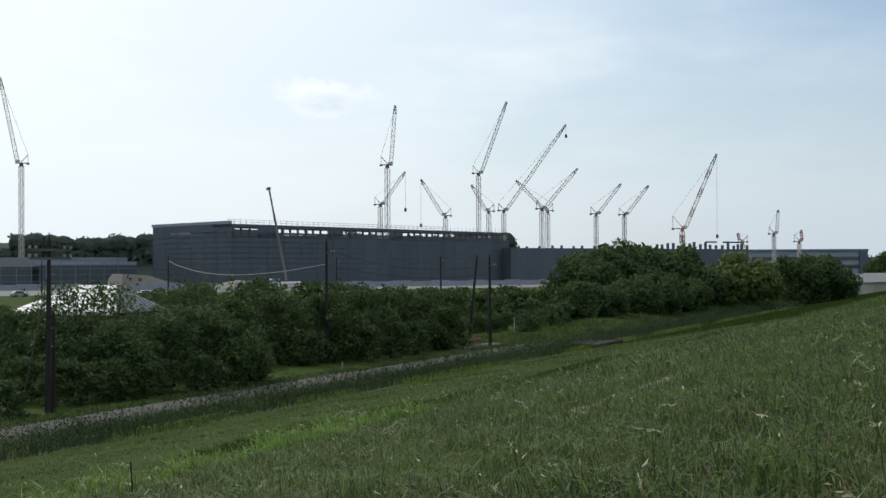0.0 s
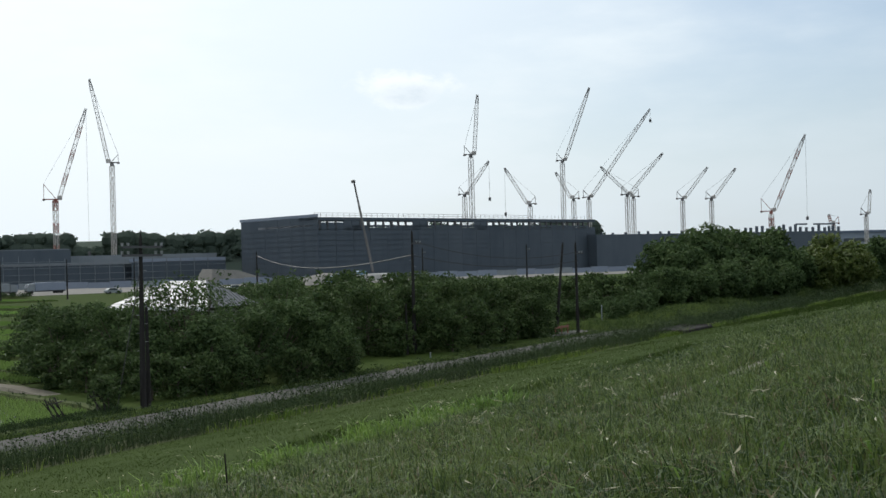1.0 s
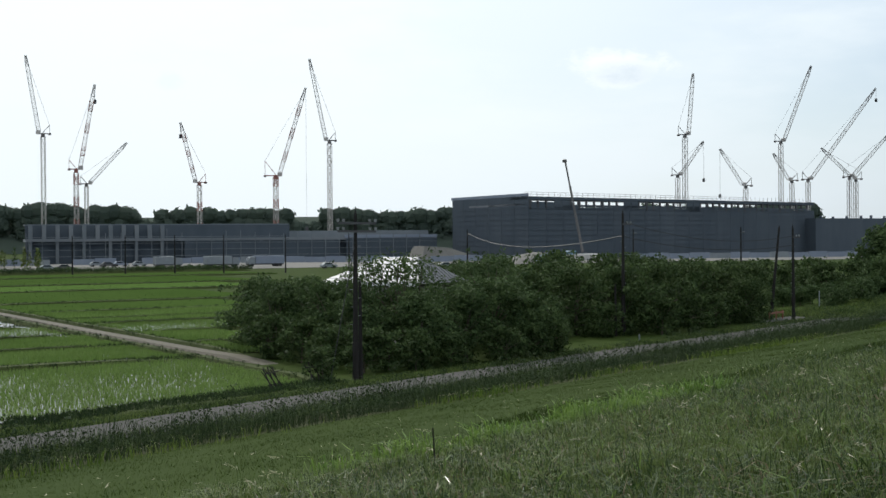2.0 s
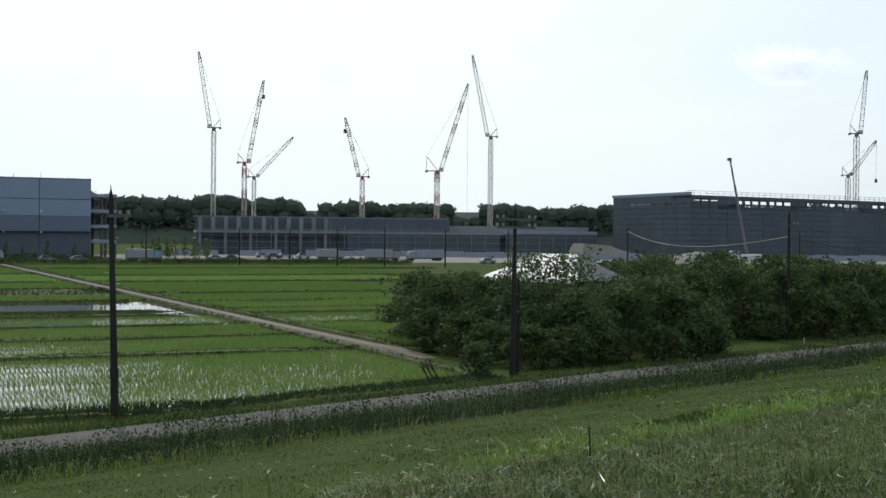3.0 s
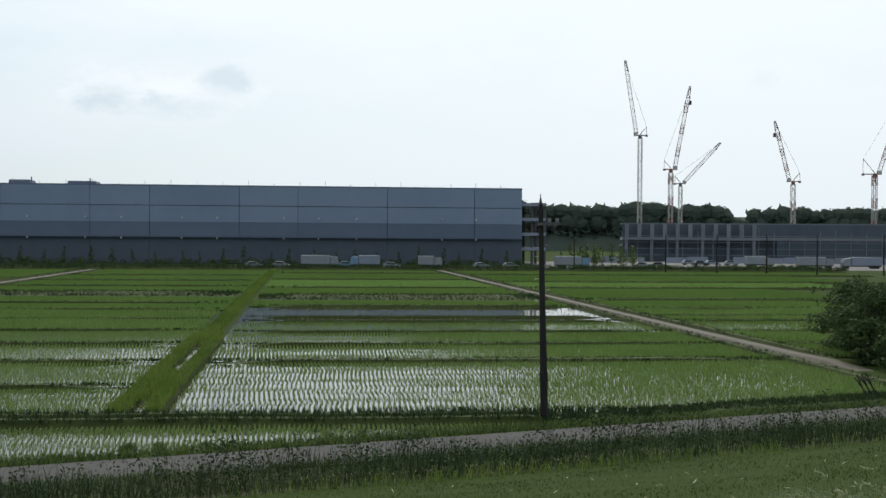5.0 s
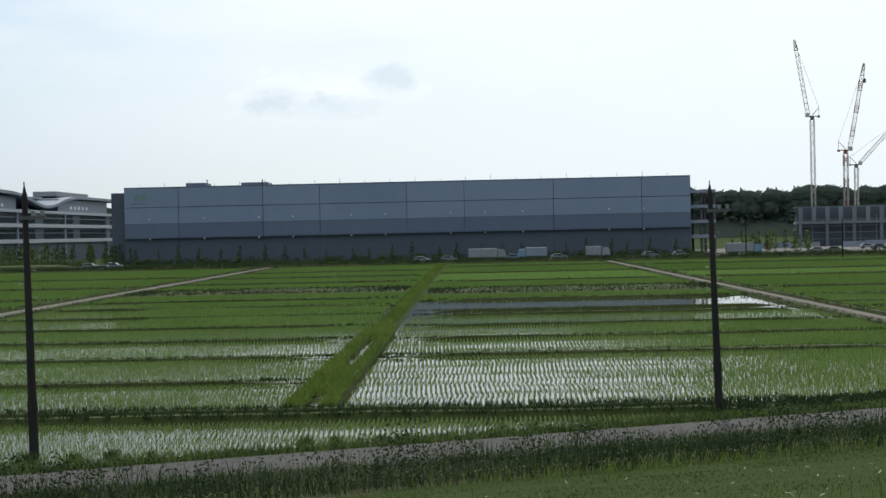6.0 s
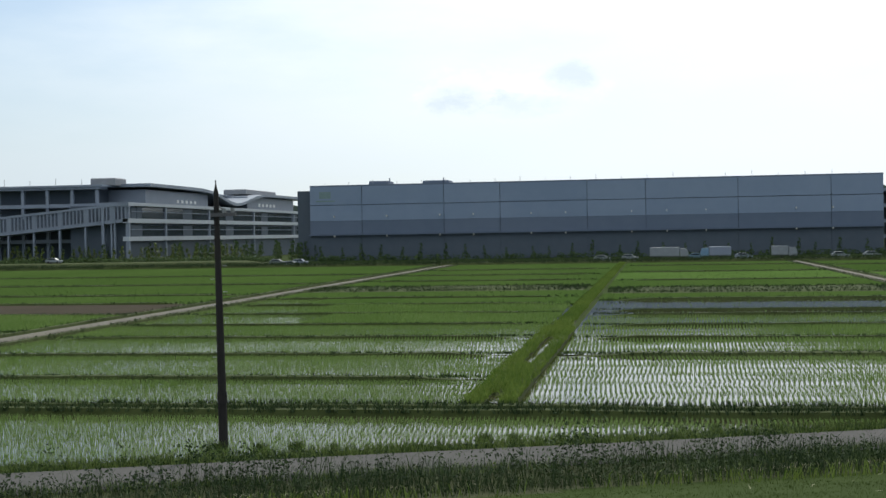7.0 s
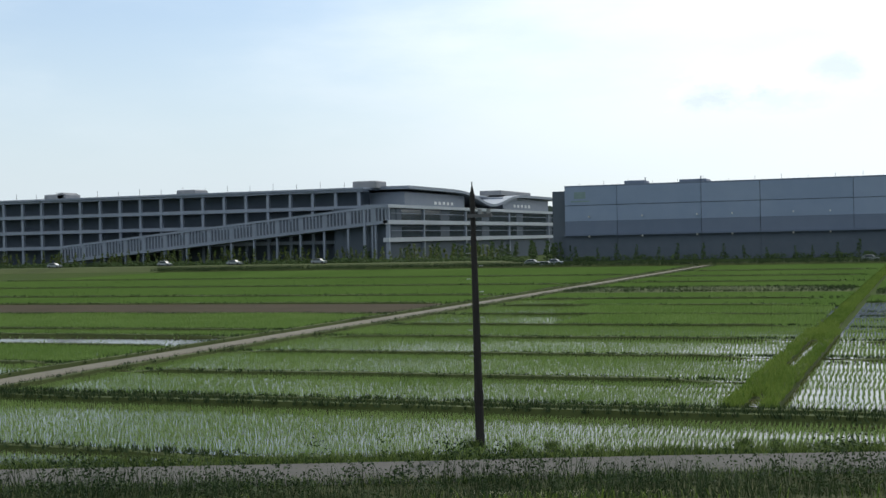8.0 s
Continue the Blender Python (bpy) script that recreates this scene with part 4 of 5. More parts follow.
# poles
def utility_pole(x, y, h, arms=1, lean=(0.0, 0.0), stay=False, steps=True, r=0.17):
    p = thing("utility_pole", "dark weathered utility pole with crossarm beside the lane" if arms else "slim dark pole standing at the lane", "utility pole", pose(x, y, 0, lean[0], lean[1], 0))
    part("pole_shaft", Build().beam((0, 0, -0.3), (0, 0, h), r * 1.9, r * 1.0, sides=12).beam((0, 0, h), (0, 0, h + 0.3), r * 1.0, r * 0.25, sides=12), POLE, p)
    if arms:
        for k in range(arms):
            z = h - 0.42 - 0.42 * k if arms > 1 else h - 0.75
            w = 1.1 if arms > 1 else 0.9
            x0, x1 = (-w, w) if arms > 1 else (-0.15, 0.75)
            arm = part("crossarm", Build().box(x0, x1, -0.08 - r, 0.03 - r, z - 0.06, z + 0.06), DARK_STEEL, p)
            for q in ((-1.0, -0.7, 0.7, 1.0) if arms > 1 else (0.35, 0.7)):
                part("insulator", Build().beam((q * w, -r, z + 0.05), (q * w, -r, z + 0.22), 0.10, 0.13, sides=8), STEEL, arm)
        part("cap_spike", Build().beam((0, 0, h + 0.25), (0, 0, h + 0.45), 0.04), DARK_STEEL, p)
    if steps:
        for k in range(10):
            z = h - 1.6 - 0.45 * k
            part("step_bolt", Build().beam((0.15 * (-1) ** k, 0, z), (0.30 * (-1) ** k, 0, z), 0.03), STEEL, p)
        part("sign_band", Build().beam((0, 0, 1.6), (0, 0, 2.0), r * 1.95, r * 1.92, sides=12), POLE, p)
    if stay:
        part("stay_wire", Build().beam((0, 0, h * 0.85), (-1.8, -0.6, 0), 0.035), WIRE, p)
    return p


for x, y, h, arms, lean, stay in ((-14.72, 42.5, 8.85, 1, (0, -0.7), False), (9.65, 50.9, 8.7, 1, (0, -1.4), False), (31.45, 58.8, 8.6, 2, (0, 0.5), True), (63.3, 75.3, 9.1, 1, (0, 0), False),
                                  (86.0, 79.3, 8.0, 1, (0, -0.4), False), (84.2, 80.3, 8.1, 0, (0, 8.0), False)):
    utility_pole(x, y, h, arms, lean, stay, r=0.145)
utility_pole(31.95, 59.15, 5.0, 0, (0, 0), False, False, 0.12)
utility_pole(62.2, 74.9, 3.6, 0, (0, 0), False, False, 0.11)
for az, d in ((16.0, 300), (18.2, 300), (20.3, 298), (22.4, 296), (25.1, 300), (27.9, 290), (33.17, 236), (12.0, 330), (45.13, 240), (40.5, 260)):
    x, y = polar(az, d)
    utility_pole(x, y, 8.6 if az < 30 else 8.9, 1, (0, 0), False, False, 0.17)


def cable(a, b, sag, w=0.03):
    k = 14
    bld = Build()
    pts = [Vector(a).lerp(Vector(b), i / k) - Vector((0, 0, sag * 4 * (i / k) * (1 - i / k))) for i in range(k + 1)]
    way = (Vector(b) - Vector(a)).normalized()
    side = Vector((-way.y, way.x, 0)).normalized() * w * 0.6
    up = Vector((0, 0, w * 0.6))
    v = [p + o for p in pts for o in (side, -side * 0.5 + up, -side * 0.5 - up)]
    f = [(i * 3 + j, i * 3 + 3 + j, i * 3 + 3 + (j + 1) % 3, i * 3 + (j + 1) % 3) for i in range(k) for j in range(3)]
    bld.add(v, f + [(0, 1, 2), (k * 3 + 2, k * 3 + 1, k * 3)])
    tagged(part("overhead_cable", bld, WIRE), "thin black overhead cable sagging between poles", "cable")


# trees
def leaf_cloud(centres, radii, count, size, squash=0.8, flat=0.5):
    """Leaves spread over the outer shell of many clumps."""
    out = []
    for c, r in zip(centres, radii):
        n = max(8, int(count * r * r))
        d = rng.normal(0, 1, (n, 3))
        d /= np.linalg.norm(d, axis=1)[:, None]
        rad = r * rng.uniform(0.55, 1.08, n) ** 0.6
        p = np.array(c) + d * rad[:, None] * np.array([1, 1, squash])
        nrm = d + rng.normal(0, 0.8, (n, 3)) + np.array([0, 0, flat])
        nrm /= np.linalg.norm(nrm, axis=1)[:, None]
        a = np.cross(nrm, rng.normal(0, 1, (n, 3)))
        a /= np.linalg.norm(a, axis=1)[:, None] + 1e-9
        b = np.cross(nrm, a)
        s = size * rng.uniform(0.6, 1.35, n)[:, None]
        out.append(np.stack([p - a * s, p + b * s * 0.45, p + a * s, p - b * s * 0.45], 1))
    return np.concatenate(out)


def tree_meshes(h, spread, leaf, mat, dense, seed, low=0.12):
    """Trunk with limbs, and crown, for a tree of that height and half width."""
    r = random.Random(seed)
    b = Build()
    trunk_top = h * 0.45
    b.beam((0, 0, -0.2), (0.1 * h * 0.2, 0, trunk_top), 0.05 * h, 0.03 * h, sides=8)
    centres, radii = [], []
    for i in range(int(20 + 3 * spread)):
        a = r.uniform(0, 2 * math.pi)
        f = r.random() ** 0.6
        z = h * r.uniform(low, 0.9)
        wide = spread * math.sqrt(max(0.05, 1 - ((z / h - 0.45) / 0.62) ** 2))
        c = (math.cos(a) * f * wide * 0.85, math.sin(a) * f * wide * 0.85, z)
        centres.append(c)
        radii.append(r.uniform(0.16, 0.30) * spread + 0.25)
        if i % 2 == 0:
            b.beam((0, 0, min(z, trunk_top) * 0.8), c, 0.018 * h, 0.006 * h, sides=5)
    for i in range(7):
        a = r.uniform(0, 2 * math.pi)
        centres.append((math.cos(a) * spread * 0.3, math.sin(a) * spread * 0.3, h * r.uniform(0.82, 0.97)))
        radii.append(0.16 * spread + 0.2)
    # twigs that reach out of the crown
    for i in range(14):
        a, z = r.uniform(0, 2 * math.pi), h * r.uniform(0.6, 1.08)
        centres.append((math.cos(a) * spread * r.uniform(0.5, 1.0), math.sin(a) * spread * r.uniform(0.5, 1.0), z * 0.97))
        radii.append(0.28)
    return b.mesh("trunk"), soup("crown", leaf_cloud(centres, radii, dense, leaf), mat)


def billow_meshes(h, spread, leaf, mat, dense, seed):
    """Trunk with limbs, and a full domed crown of rounded billows."""
    r = random.Random(seed)
    b = Build().beam((0, 0, -0.2), (0.2, 0.1, h * 0.5), 0.06 * h, 0.03 * h, sides=8)
    centres, radii = [(0, 0, h * 0.45)], [spread * 0.62]
    for i in range(42):
        a, up = r.uniform(0, 2 * math.pi), r.uniform(-0.95, 1.0)
        flat = math.sqrt(1 - up * up)
        f = r.uniform(0.62, 0.86)
        c = (math.cos(a) * flat * spread * f, math.sin(a) * flat * spread * f, h * 0.48 + up * h * 0.46 * f)
        centres.append(c)
        radii.append(r.uniform(0.20, 0.36) * spread)
        if i % 3 == 0:
            b.beam((0, 0, h * 0.3), c, 0.018 * h, 0.006 * h, sides=5)
    return b.mesh("trunk"), soup("crown", leaf_cloud(centres, radii, dense, leaf, 0.85, 0.3), mat)


def place_tree(meshes, x, y, scale, turn, label, group, name="tree", tall=1.0):
    t = thing(name, label, "tree", pose(x, y, 0, 0, 0, turn) @ Matrix.Diagonal((scale, scale, scale * tall, 1)), group=group)
    part("trunk", meshes[0], BARK, t)
    part("crown", meshes[1], None, t)
    return t


BROAD = [tree_meshes(5.6, 3.0, 0.155, LEAF_A, 180, k, low=0.03) for k in (1, 2, 3)]
SHRUB = [tree_meshes(5.4, 3.2, 0.17, LEAF_B, 140, k, low=0.03) for k in (4, 5)]
BRAMBLE = [tree_meshes(5.4, 3.2, 0.30, LEAF_B, 44, k, low=0.03) for k in (14, 15)]
BIG = [billow_meshes(10.0, 6.0, 0.34, LEAF_A, 78, k) for k in (6, 7, 16)]
LIGHT = [billow_meshes(9.0, 4.2, 0.32, LEAF_C, 90, 8)]
ROUND = [tree_meshes(2.6, 1.6, 0.16, LEAF_A, 140, 9, low=0.02)]

group1 = "trees round the old house"
for i, (x, y, k, s) in enumerate(((35.0, 76.5, 0, .84), (36.8, 71.5, 0, .84), (36.4, 67.2, 1, .76), (38.8, 64.4, 1, .76), (42.2, 64.8, 2, .78), (45.2, 66.5, 0, .84), (48.0, 69.0, 1, .86), (40.5, 70, 2, .74), (44, 72.5, 1, .74),
                                  (38.5, 78, 0, .84), (41, 82, 1, .72), (48.5, 74.5, 2, .80), (51.5, 79, 0, .80), (45.2, 80.5, 0, .66), (47.0, 64.9, 2, .70), (36, 82, 1, .85), (55.5, 84, 0, .95), (50.0, 70.6, 1, .7))):
    place_tree(BROAD[k], x, y, s, 53 * i, "dense dark green broadleaf tree beside the lane", group1)
group2 = "overgrown thicket along the lane"
for i, (x, y, k, s) in enumerate(((56.5, 79.5, 0, 1.08), (60.5, 77.5, 1, 1.08), (64.5, 76.5, 0, 1.10), (68.5, 77.5, 1, 1.12), (72.5, 79.5, 0, 1.14), (76.5, 81.5, 1, 1.14), (80.0, 83.5, 0, 1.06), (83.0, 86.5, 1, .98),
                                  (58, 85, 1, 1.2), (63, 83, 0, 1.2), (69, 84, 1, 1.25), (75, 87, 0, 1.24), (80, 90, 1, 1.12), (80.6, 79.6, 0, .80), (83.4, 82.6, 0, 1.08), (84.6, 85.6, 1, 1.1), (62, 90, 1, 1.25), (70, 92, 0, 1.3), (55.5, 88, 0, 1.15))):
    place_tree(SHRUB[k], x, y, s * 0.86, 71 * i, "thick dark creeper-covered shrub tree at the lane", group2)
group3 = "tall trees beyond the lane"
for i, (az, d, m, s) in enumerate(((51.5, 176, 0, .78), (52.8, 184, 1, .98), (53.9, 190, 2, .95), (55.2, 190, 0, .92), (56.1, 196, 1, .72), (51.3, 156, 2, .50), (52.3, 160, 0, .46), (53.6, 166, 1, .54), (54.8, 172, 2, .58), (56.0, 180, 0, .50), (57.2, 215, 1, .66),
                                   (60.6, 236, 0, .80), (61.4, 238, 2, .84), (62.1, 244, 1, .66), (60.0, 250, 2, .70), (64.4, 400, 1, 1.0), (65.5, 400, 0, 1.1))):
    place_tree(BIG[m], *polar(az, d), s * 1.16, 67 * i, "large rounded dark green tree beside the levee road", group3)
for i, (az, d, s) in enumerate(((58.3, 204, .99), (59.1, 206, .84), (57.7, 200, .70))):
    place_tree(LIGHT[0], *polar(az, d), s * 1.12, 40 * i, "yellow-green feathery tree among darker trees", group3)
for i, (az, d, s) in enumerate(((48.9, 134, .8), (50.2, 138, 1.1), (48.5, 160, 1.3), (49.2, 170, .8), (47.3, 150, .7), (50.4, 150, 1.1), (46.6, 140, .8), (47.6, 142, .7), (48.0, 146, .75), (48.8, 148, .8), (49.6, 142, .9), (50.0, 160, 1.0), (46.4, 170, .7), (47.0, 190, .7), (48.0, 200, .8), (49.0, 205, .7),
                                (46.9, 139, .7), (47.3, 141, .6), (49.3, 136, .75), (47.9, 176, .9), (50.6, 172, 1.0), (46.0, 186, .8))):
    place_tree(ROUND[0], *polar(az, d), s, 40 * i, "small rounded garden bush on flat ground", "garden bushes", "bush")
for i, (az, d, s) in enumerate(((48.7, 158, .82), (47.7, 168, .62), (49.7, 170, .74), (50.4, 156, .62), (46.8, 172, .66), (47.2, 200, .7), (46.2, 205, .7), (48.2, 210, .75))):
    place_tree(BRAMBLE[i % 2], *polar(az, d), s, 73 * i, "dark leafy garden tree on flat ground", "garden trees")


def far_woods():
    out = []
    core = Build()
    r = random.Random(5)
    az = -18.0
    while az < 66:
        top = 1.40 + 0.22 * noise.noise((az * 0.35, 0, 0)) + 0.22 * math.exp(-((az - 13) / 7) ** 2) - 1.1 * (az > 48) - 0.9 * (az < -17.6)
        gap = abs(az - 26) < 0.7 or abs(az - 19.3) < 0.5
        for row in range(3):
            d = 900 + row * 30
            e = (top - 0.35 * row - (0.5 if gap else 0)) + r.uniform(-0.08, 0.08)
            z = height(e, d)
            x, y = polar(az + r.uniform(-0.15, 0.15), d)
            c = [(x, y, z - 6), (x + r.uniform(-6, 6), y, z - 13), (x + r.uniform(-6, 6), y, z - 20)]
            size = [r.uniform(6, 8.5), 8, 8]
            out.append(leaf_cloud(c, size, 0.72, 2.3, 0.85))
            for (cx, cy, cz), q in zip(c[:2], size):
                ring = [[(cx + q * 0.9 * math.sin(t * math.pi / 5) * math.cos(k * math.pi / 4), cy + q * 0.9 * math.sin(t * math.pi / 5) * math.sin(k * math.pi / 4), cz + q * 0.8 * math.cos(t * math.pi / 5)) for k in range(8)] for t in range(6)]
                core.add([p for row_ in ring for p in row_], [(t * 8 + k, t * 8 + 8 + k, t * 8 + 8 + (k + 1) % 8, t * 8 + (k + 1) % 8) for t in range(5) for k in range(8)])
        az += 0.42
    # ridge and hill get their haze from the leaf colour
    tagged(part("wood_core", core, HAZED_LEAF), "dense haze-toned heart of the wooded ridge", "woods", kind="stuff")
    tagged(new("far_woods", soup("far_woods", np.concatenate(out), HAZED_LEAF)), "wooded ridge of trees on the horizon, coloured as hazed", "woods", kind="stuff")
    v, f = [], []
    for i in range(90):
        a = -20 + i
        for d, z in ((880, 0), (905, 16), (960, 25), (1300, 0)):
            v.append((*polar(a, d), z * (0.45 if a > 48 or a < -18 else 1)))
    for i in range(89):
        f += [(i * 4 + j, i * 4 + 4 + j, i * 4 + 5 + j, i * 4 + 1 + j) for j in range(3)]
    tagged(part("far_hill", Build().add(v, f), HAZED_LEAF), "low wooded hill far beyond the building site", "hill", kind="structure")


far_woods()


# old house
def old_house():
    h = thing("old_house", "old house with shining sheet metal hipped roof behind trees", "house", pose(*polar(29.9, 94), 0, 0, 0, -68))
    part("wall", Build().box(-4.0, 3.6, -2.5, 2.5, 0, 4.0), PLASTER, h)
    e, r, w, d = 4.25, 6.05, 4.6, 3.0
    b = Build().add([(-w, -d, e), (w, -d, e), (w, d, e), (-w, d, e), (-1.0, 0, r), (2.2, 0, r)], [(0, 1, 5, 4), (2, 3, 4, 5), (1, 2, 5), (3, 0, 4), (3, 2, 1, 0)])
    roof = part("roof", b, ROOF_DARK, h, "grey ribbed hip roof")
    up = Vector((0, d, r - e)).normalized()
    lift = Vector((0, -up.z, up.y)) * 0.03
    # sheet metal courses on the slope that faces the fields
    for k in range(7):
        f0, f1 = k / 7, (k + 1) / 7 - 0.012
        v = []
        for f in (f0, f1):
            for x in (-w + (w - 1.0) * f + 0.05, w - (w - 2.2) * f - 0.05):
                v.append(Vector((x, -d + d * f, e + (r - e) * f)) + lift * (1.8 if f == f0 else 1.0))
        v += [p - lift * 0.7 for p in v]
        part("metal_sheet", Build().add(v, [(0, 1, 3, 2), (0, 4, 5, 1), (2, 3, 7, 6), (0, 2, 6, 4), (1, 5, 7, 3)]), ROOF_SHEET, roof, "glinting metal roof sheet")
    for k in range(15):
        y = -d + 0.15 + k * (2 * d - 0.3) / 14
        f = 1 - abs(y) / d
        top = Vector((w - (w - 2.2) * f, y, e + (r - e) * f))
        part("roof_rib", Build().beam((w, y, e + 0.03), top + Vector((0, 0, 0.03)), 0.08), ROOF_DARK, roof)
    part("fascia", Build().box(-w, w, -d - 0.05, -d + 0.05, e - 0.2, e + 0.02), WHITE, h)
    part("window", Build().box(-2.4, -0.6, -2.56, -2.46, 2.2, 3.4), GLASS, h)


old_house()


# grass of the levee
def levee_grass(name, s0, s1, n0, n1, density, h, width, mat, label, lean=0.7, blades=1, edge=0.0, clump=0):
    m = int((s1 - s0) * (n1 - n0) * density)
    if clump:
        k = max(1, m // clump)
        cs, cn = rng.uniform(s0, s1, k), rng.uniform(n0, n1, k)
        pick = rng.integers(0, k, m)
        s, n = cs[pick] + rng.normal(0, 0.16, m), cn[pick] + rng.normal(0, 0.16, m)
    else:
        s, n = rng.uniform(s0, s1, m), rng.uniform(n0, n1, m)
    if edge:
        n = n + edge * np.sin(s * 0.35) * np.sin(s * 0.11 + 1)
    patch = 0.5 + 0.5 * np.sin(s * 0.8 + 2 * np.sin(n * 0.5)) * np.sin(n * 0.9 + 1.5 * np.sin(s * 0.4))
    x, y = plan(s, n)
    polys = tufts(x, y, levee_z(n) - 0.03, h * (0.65 + 0.5 * patch), 0.04, width, blades, lean)
    return tagged(new(name, soup(name, polys, mat)), label, "grass", kind="stuff")


def arcs(x, y, z, h, width, lean):
    """Bent blades of two faces each at the given roots."""
    n = len(x)
    a, c = rng.uniform(0, 2 * math.pi, n), rng.uniform(0, 2 * math.pi, n)
    hh, w = h * rng.uniform(0.5, 1.2, n), width * rng.uniform(0.6, 1.3, n) / 2
    reach = hh * lean * rng.uniform(0.3, 1.2, n)
    side = np.stack([np.cos(a) * w, np.sin(a) * w, np.zeros(n)], 1)
    way = np.stack([np.cos(c) * reach, np.sin(c) * reach, np.zeros(n)], 1)
    up = np.array([0, 0, 1.0])
    root = np.stack([x, y, z], 1)
    mid = root + way * 0.35 + up * (hh * 0.75)[:, None]
    tip = root + way + up * (hh * rng.uniform(0.55, 1.05, n))[:, None]
    low = np.stack([root - side, root + side, mid + side * 0.8, mid - side * 0.8], 1)
    high = np.stack([mid - side * 0.8, mid + side * 0.8, tip + side * 0.12, tip - side * 0.12], 1)
    return np.concatenate([low, high])


TRACK_N = 7.9


def bent_grass(name, s0, s1, n0, n1, density, h, width, mat, label, lean=1.2, clump=0.0, near=0.0):
    """Tangled grass on the upper slope, thin along the trodden track; near draws the roots towards s0."""
    m = int((s1 - s0) * (n1 - n0) * density)
    s = s0 + (s1 - s0) * rng.random(m) ** (1 + near)
    n = rng.uniform(n0, n1, m)
    edge = n1 - 0.9 + 0.9 * np.sin(s * 0.41) * np.sin(s * 0.17 + 1) + 0.5 * np.sin(s * 1.7)
    lump = np.sin(s * 2.1 + 1.7 * np.sin(n * 1.3)) * np.sin(n * 2.4 + 1.5 * np.sin(s * 0.9))
    on_track = (np.abs(n - TRACK_N - 0.25 * np.sin(s * 0.2)) < 0.55) & (s > 22)
    keep = (n < edge) & (lump > rng.uniform(-1, 1, m) * (1 - clump) + clump - 0.9) & (~on_track | (rng.random(m) < 0.12))
    s, n, lump = s[keep], n[keep], lump[keep]
    x, y = plan(s, n)
    tagged(new(name, soup(name, arcs(x, y, levee_z(n) - 0.03, h * (1 + 0.35 * lump), width, lean), mat)), label, "grass", kind="stuff")


bent_grass("tall_grass", 3, 34, -2.5, 14.6, 290, 0.33, 0.014, BLADE, "tangled unmown grass on the upper levee slope", 1.3, 0.0, 0.2)
bent_grass("tall_grass", 34, 78, -2.5, 15.6, 110, 0.38, 0.034, BLADE, "tangled unmown grass along the upper levee slope", 1.2)
bent_grass("glossy_grass", 3, 60, -2.5, 14.0, 18, 0.27, 0.013, SHEEN_BLADE, "glossy grass blades bent over and glinting in the sun", 1.8, 0.0, 0.5)
bent_grass("dry_grass", 3, 60, -2.5, 14.0, 28, 0.28, 0.016, DRY_BLADE, "dry brown grass blades among the green", 1.6, 0.3, 0.4)
bent_grass("fresh_grass", 4, 40, -2.0, 13.0, 10, 0.30, 0.026, BRIGHT_BLADE, "scattered fresh green blades in the levee grass", 1.0, 0.75)
bent_grass("fresh_grass", 15, 28, 12.6, 15.2, 120, 0.46, 0.034, BRIGHT_BLADE, "fresh bright green grass tufts at the slope's edge", 0.9, 0.45)
levee_grass("tall_grass", 78, 300, -2.0, 15.0, 12, 0.45, 0.08, BLADE, "tall unmown grass along the far upper levee slope", 0.9, 2, 0.8)
levee_grass("tall_grass", -40, 3, -6.0, 13.0, 22, 0.40, 0.03, BLADE, "short unmown grass on the levee top", 1.0, 2, 0.8)
levee_grass("tall_grass", 3, 70, -6.0, -2.5, 24, 0.40, 0.03, BLADE, "unmown grass along the levee top", 1.0, 2, 0.8)
levee_grass("mown_grass", 110, 320, 12.6, 34.0, 9, 0.2, 0.07, MOWN_BLADE, "short grass on the far levee slope", 0.8, 2)
levee_grass("mown_grass", -35, 110, 12.6, 34.6, 34, 0.09, 0.019, MOWN_BLADE, "short even grass on the lower levee slope", 0.8, 2)
levee_grass("mown_grass", 25, 110, 12.6, 19.0, 40, 0.17, 0.028, MOWN_BLADE, "longer grass below the unmown edge of the slope", 0.9, 2, 0.8)


def levee_track():
    v, f = [], []
    ss = np.arange(19, 120, 1.5)
    for s in ss:
        c = TRACK_N + 0.25 * math.sin(s * 0.2)
        for o, dz in ((-0.5, -0.06), (-0.34, 0.045), (0.34, 0.045), (0.5, -0.06)):
            x, y = plan(s, c + o)
            v.append((x, y, float(levee_z(c + o)) + 0.08 * noise.noise((s * 0.22, c * 0.3, 0)) + dz))
    f = [(i * 4 + j, i * 4 + 4 + j, i * 4 + 5 + j, i * 4 + 1 + j) for i in range(len(ss) - 1) for j in range(3)]
    tagged(part("trodden_track", Build().add(v, f), DIRT), "narrow trodden earth track along the levee slope", "path", kind="structure")


levee_track()


def ridge_height(s):
    """Crest height of the grassy bank beyond the lane's end."""
    return float(np.interp(s, [112, 122, 160, 192, 215, 240], [0.0, 0.35, 0.95, 1.55, 1.3, 0.0]))


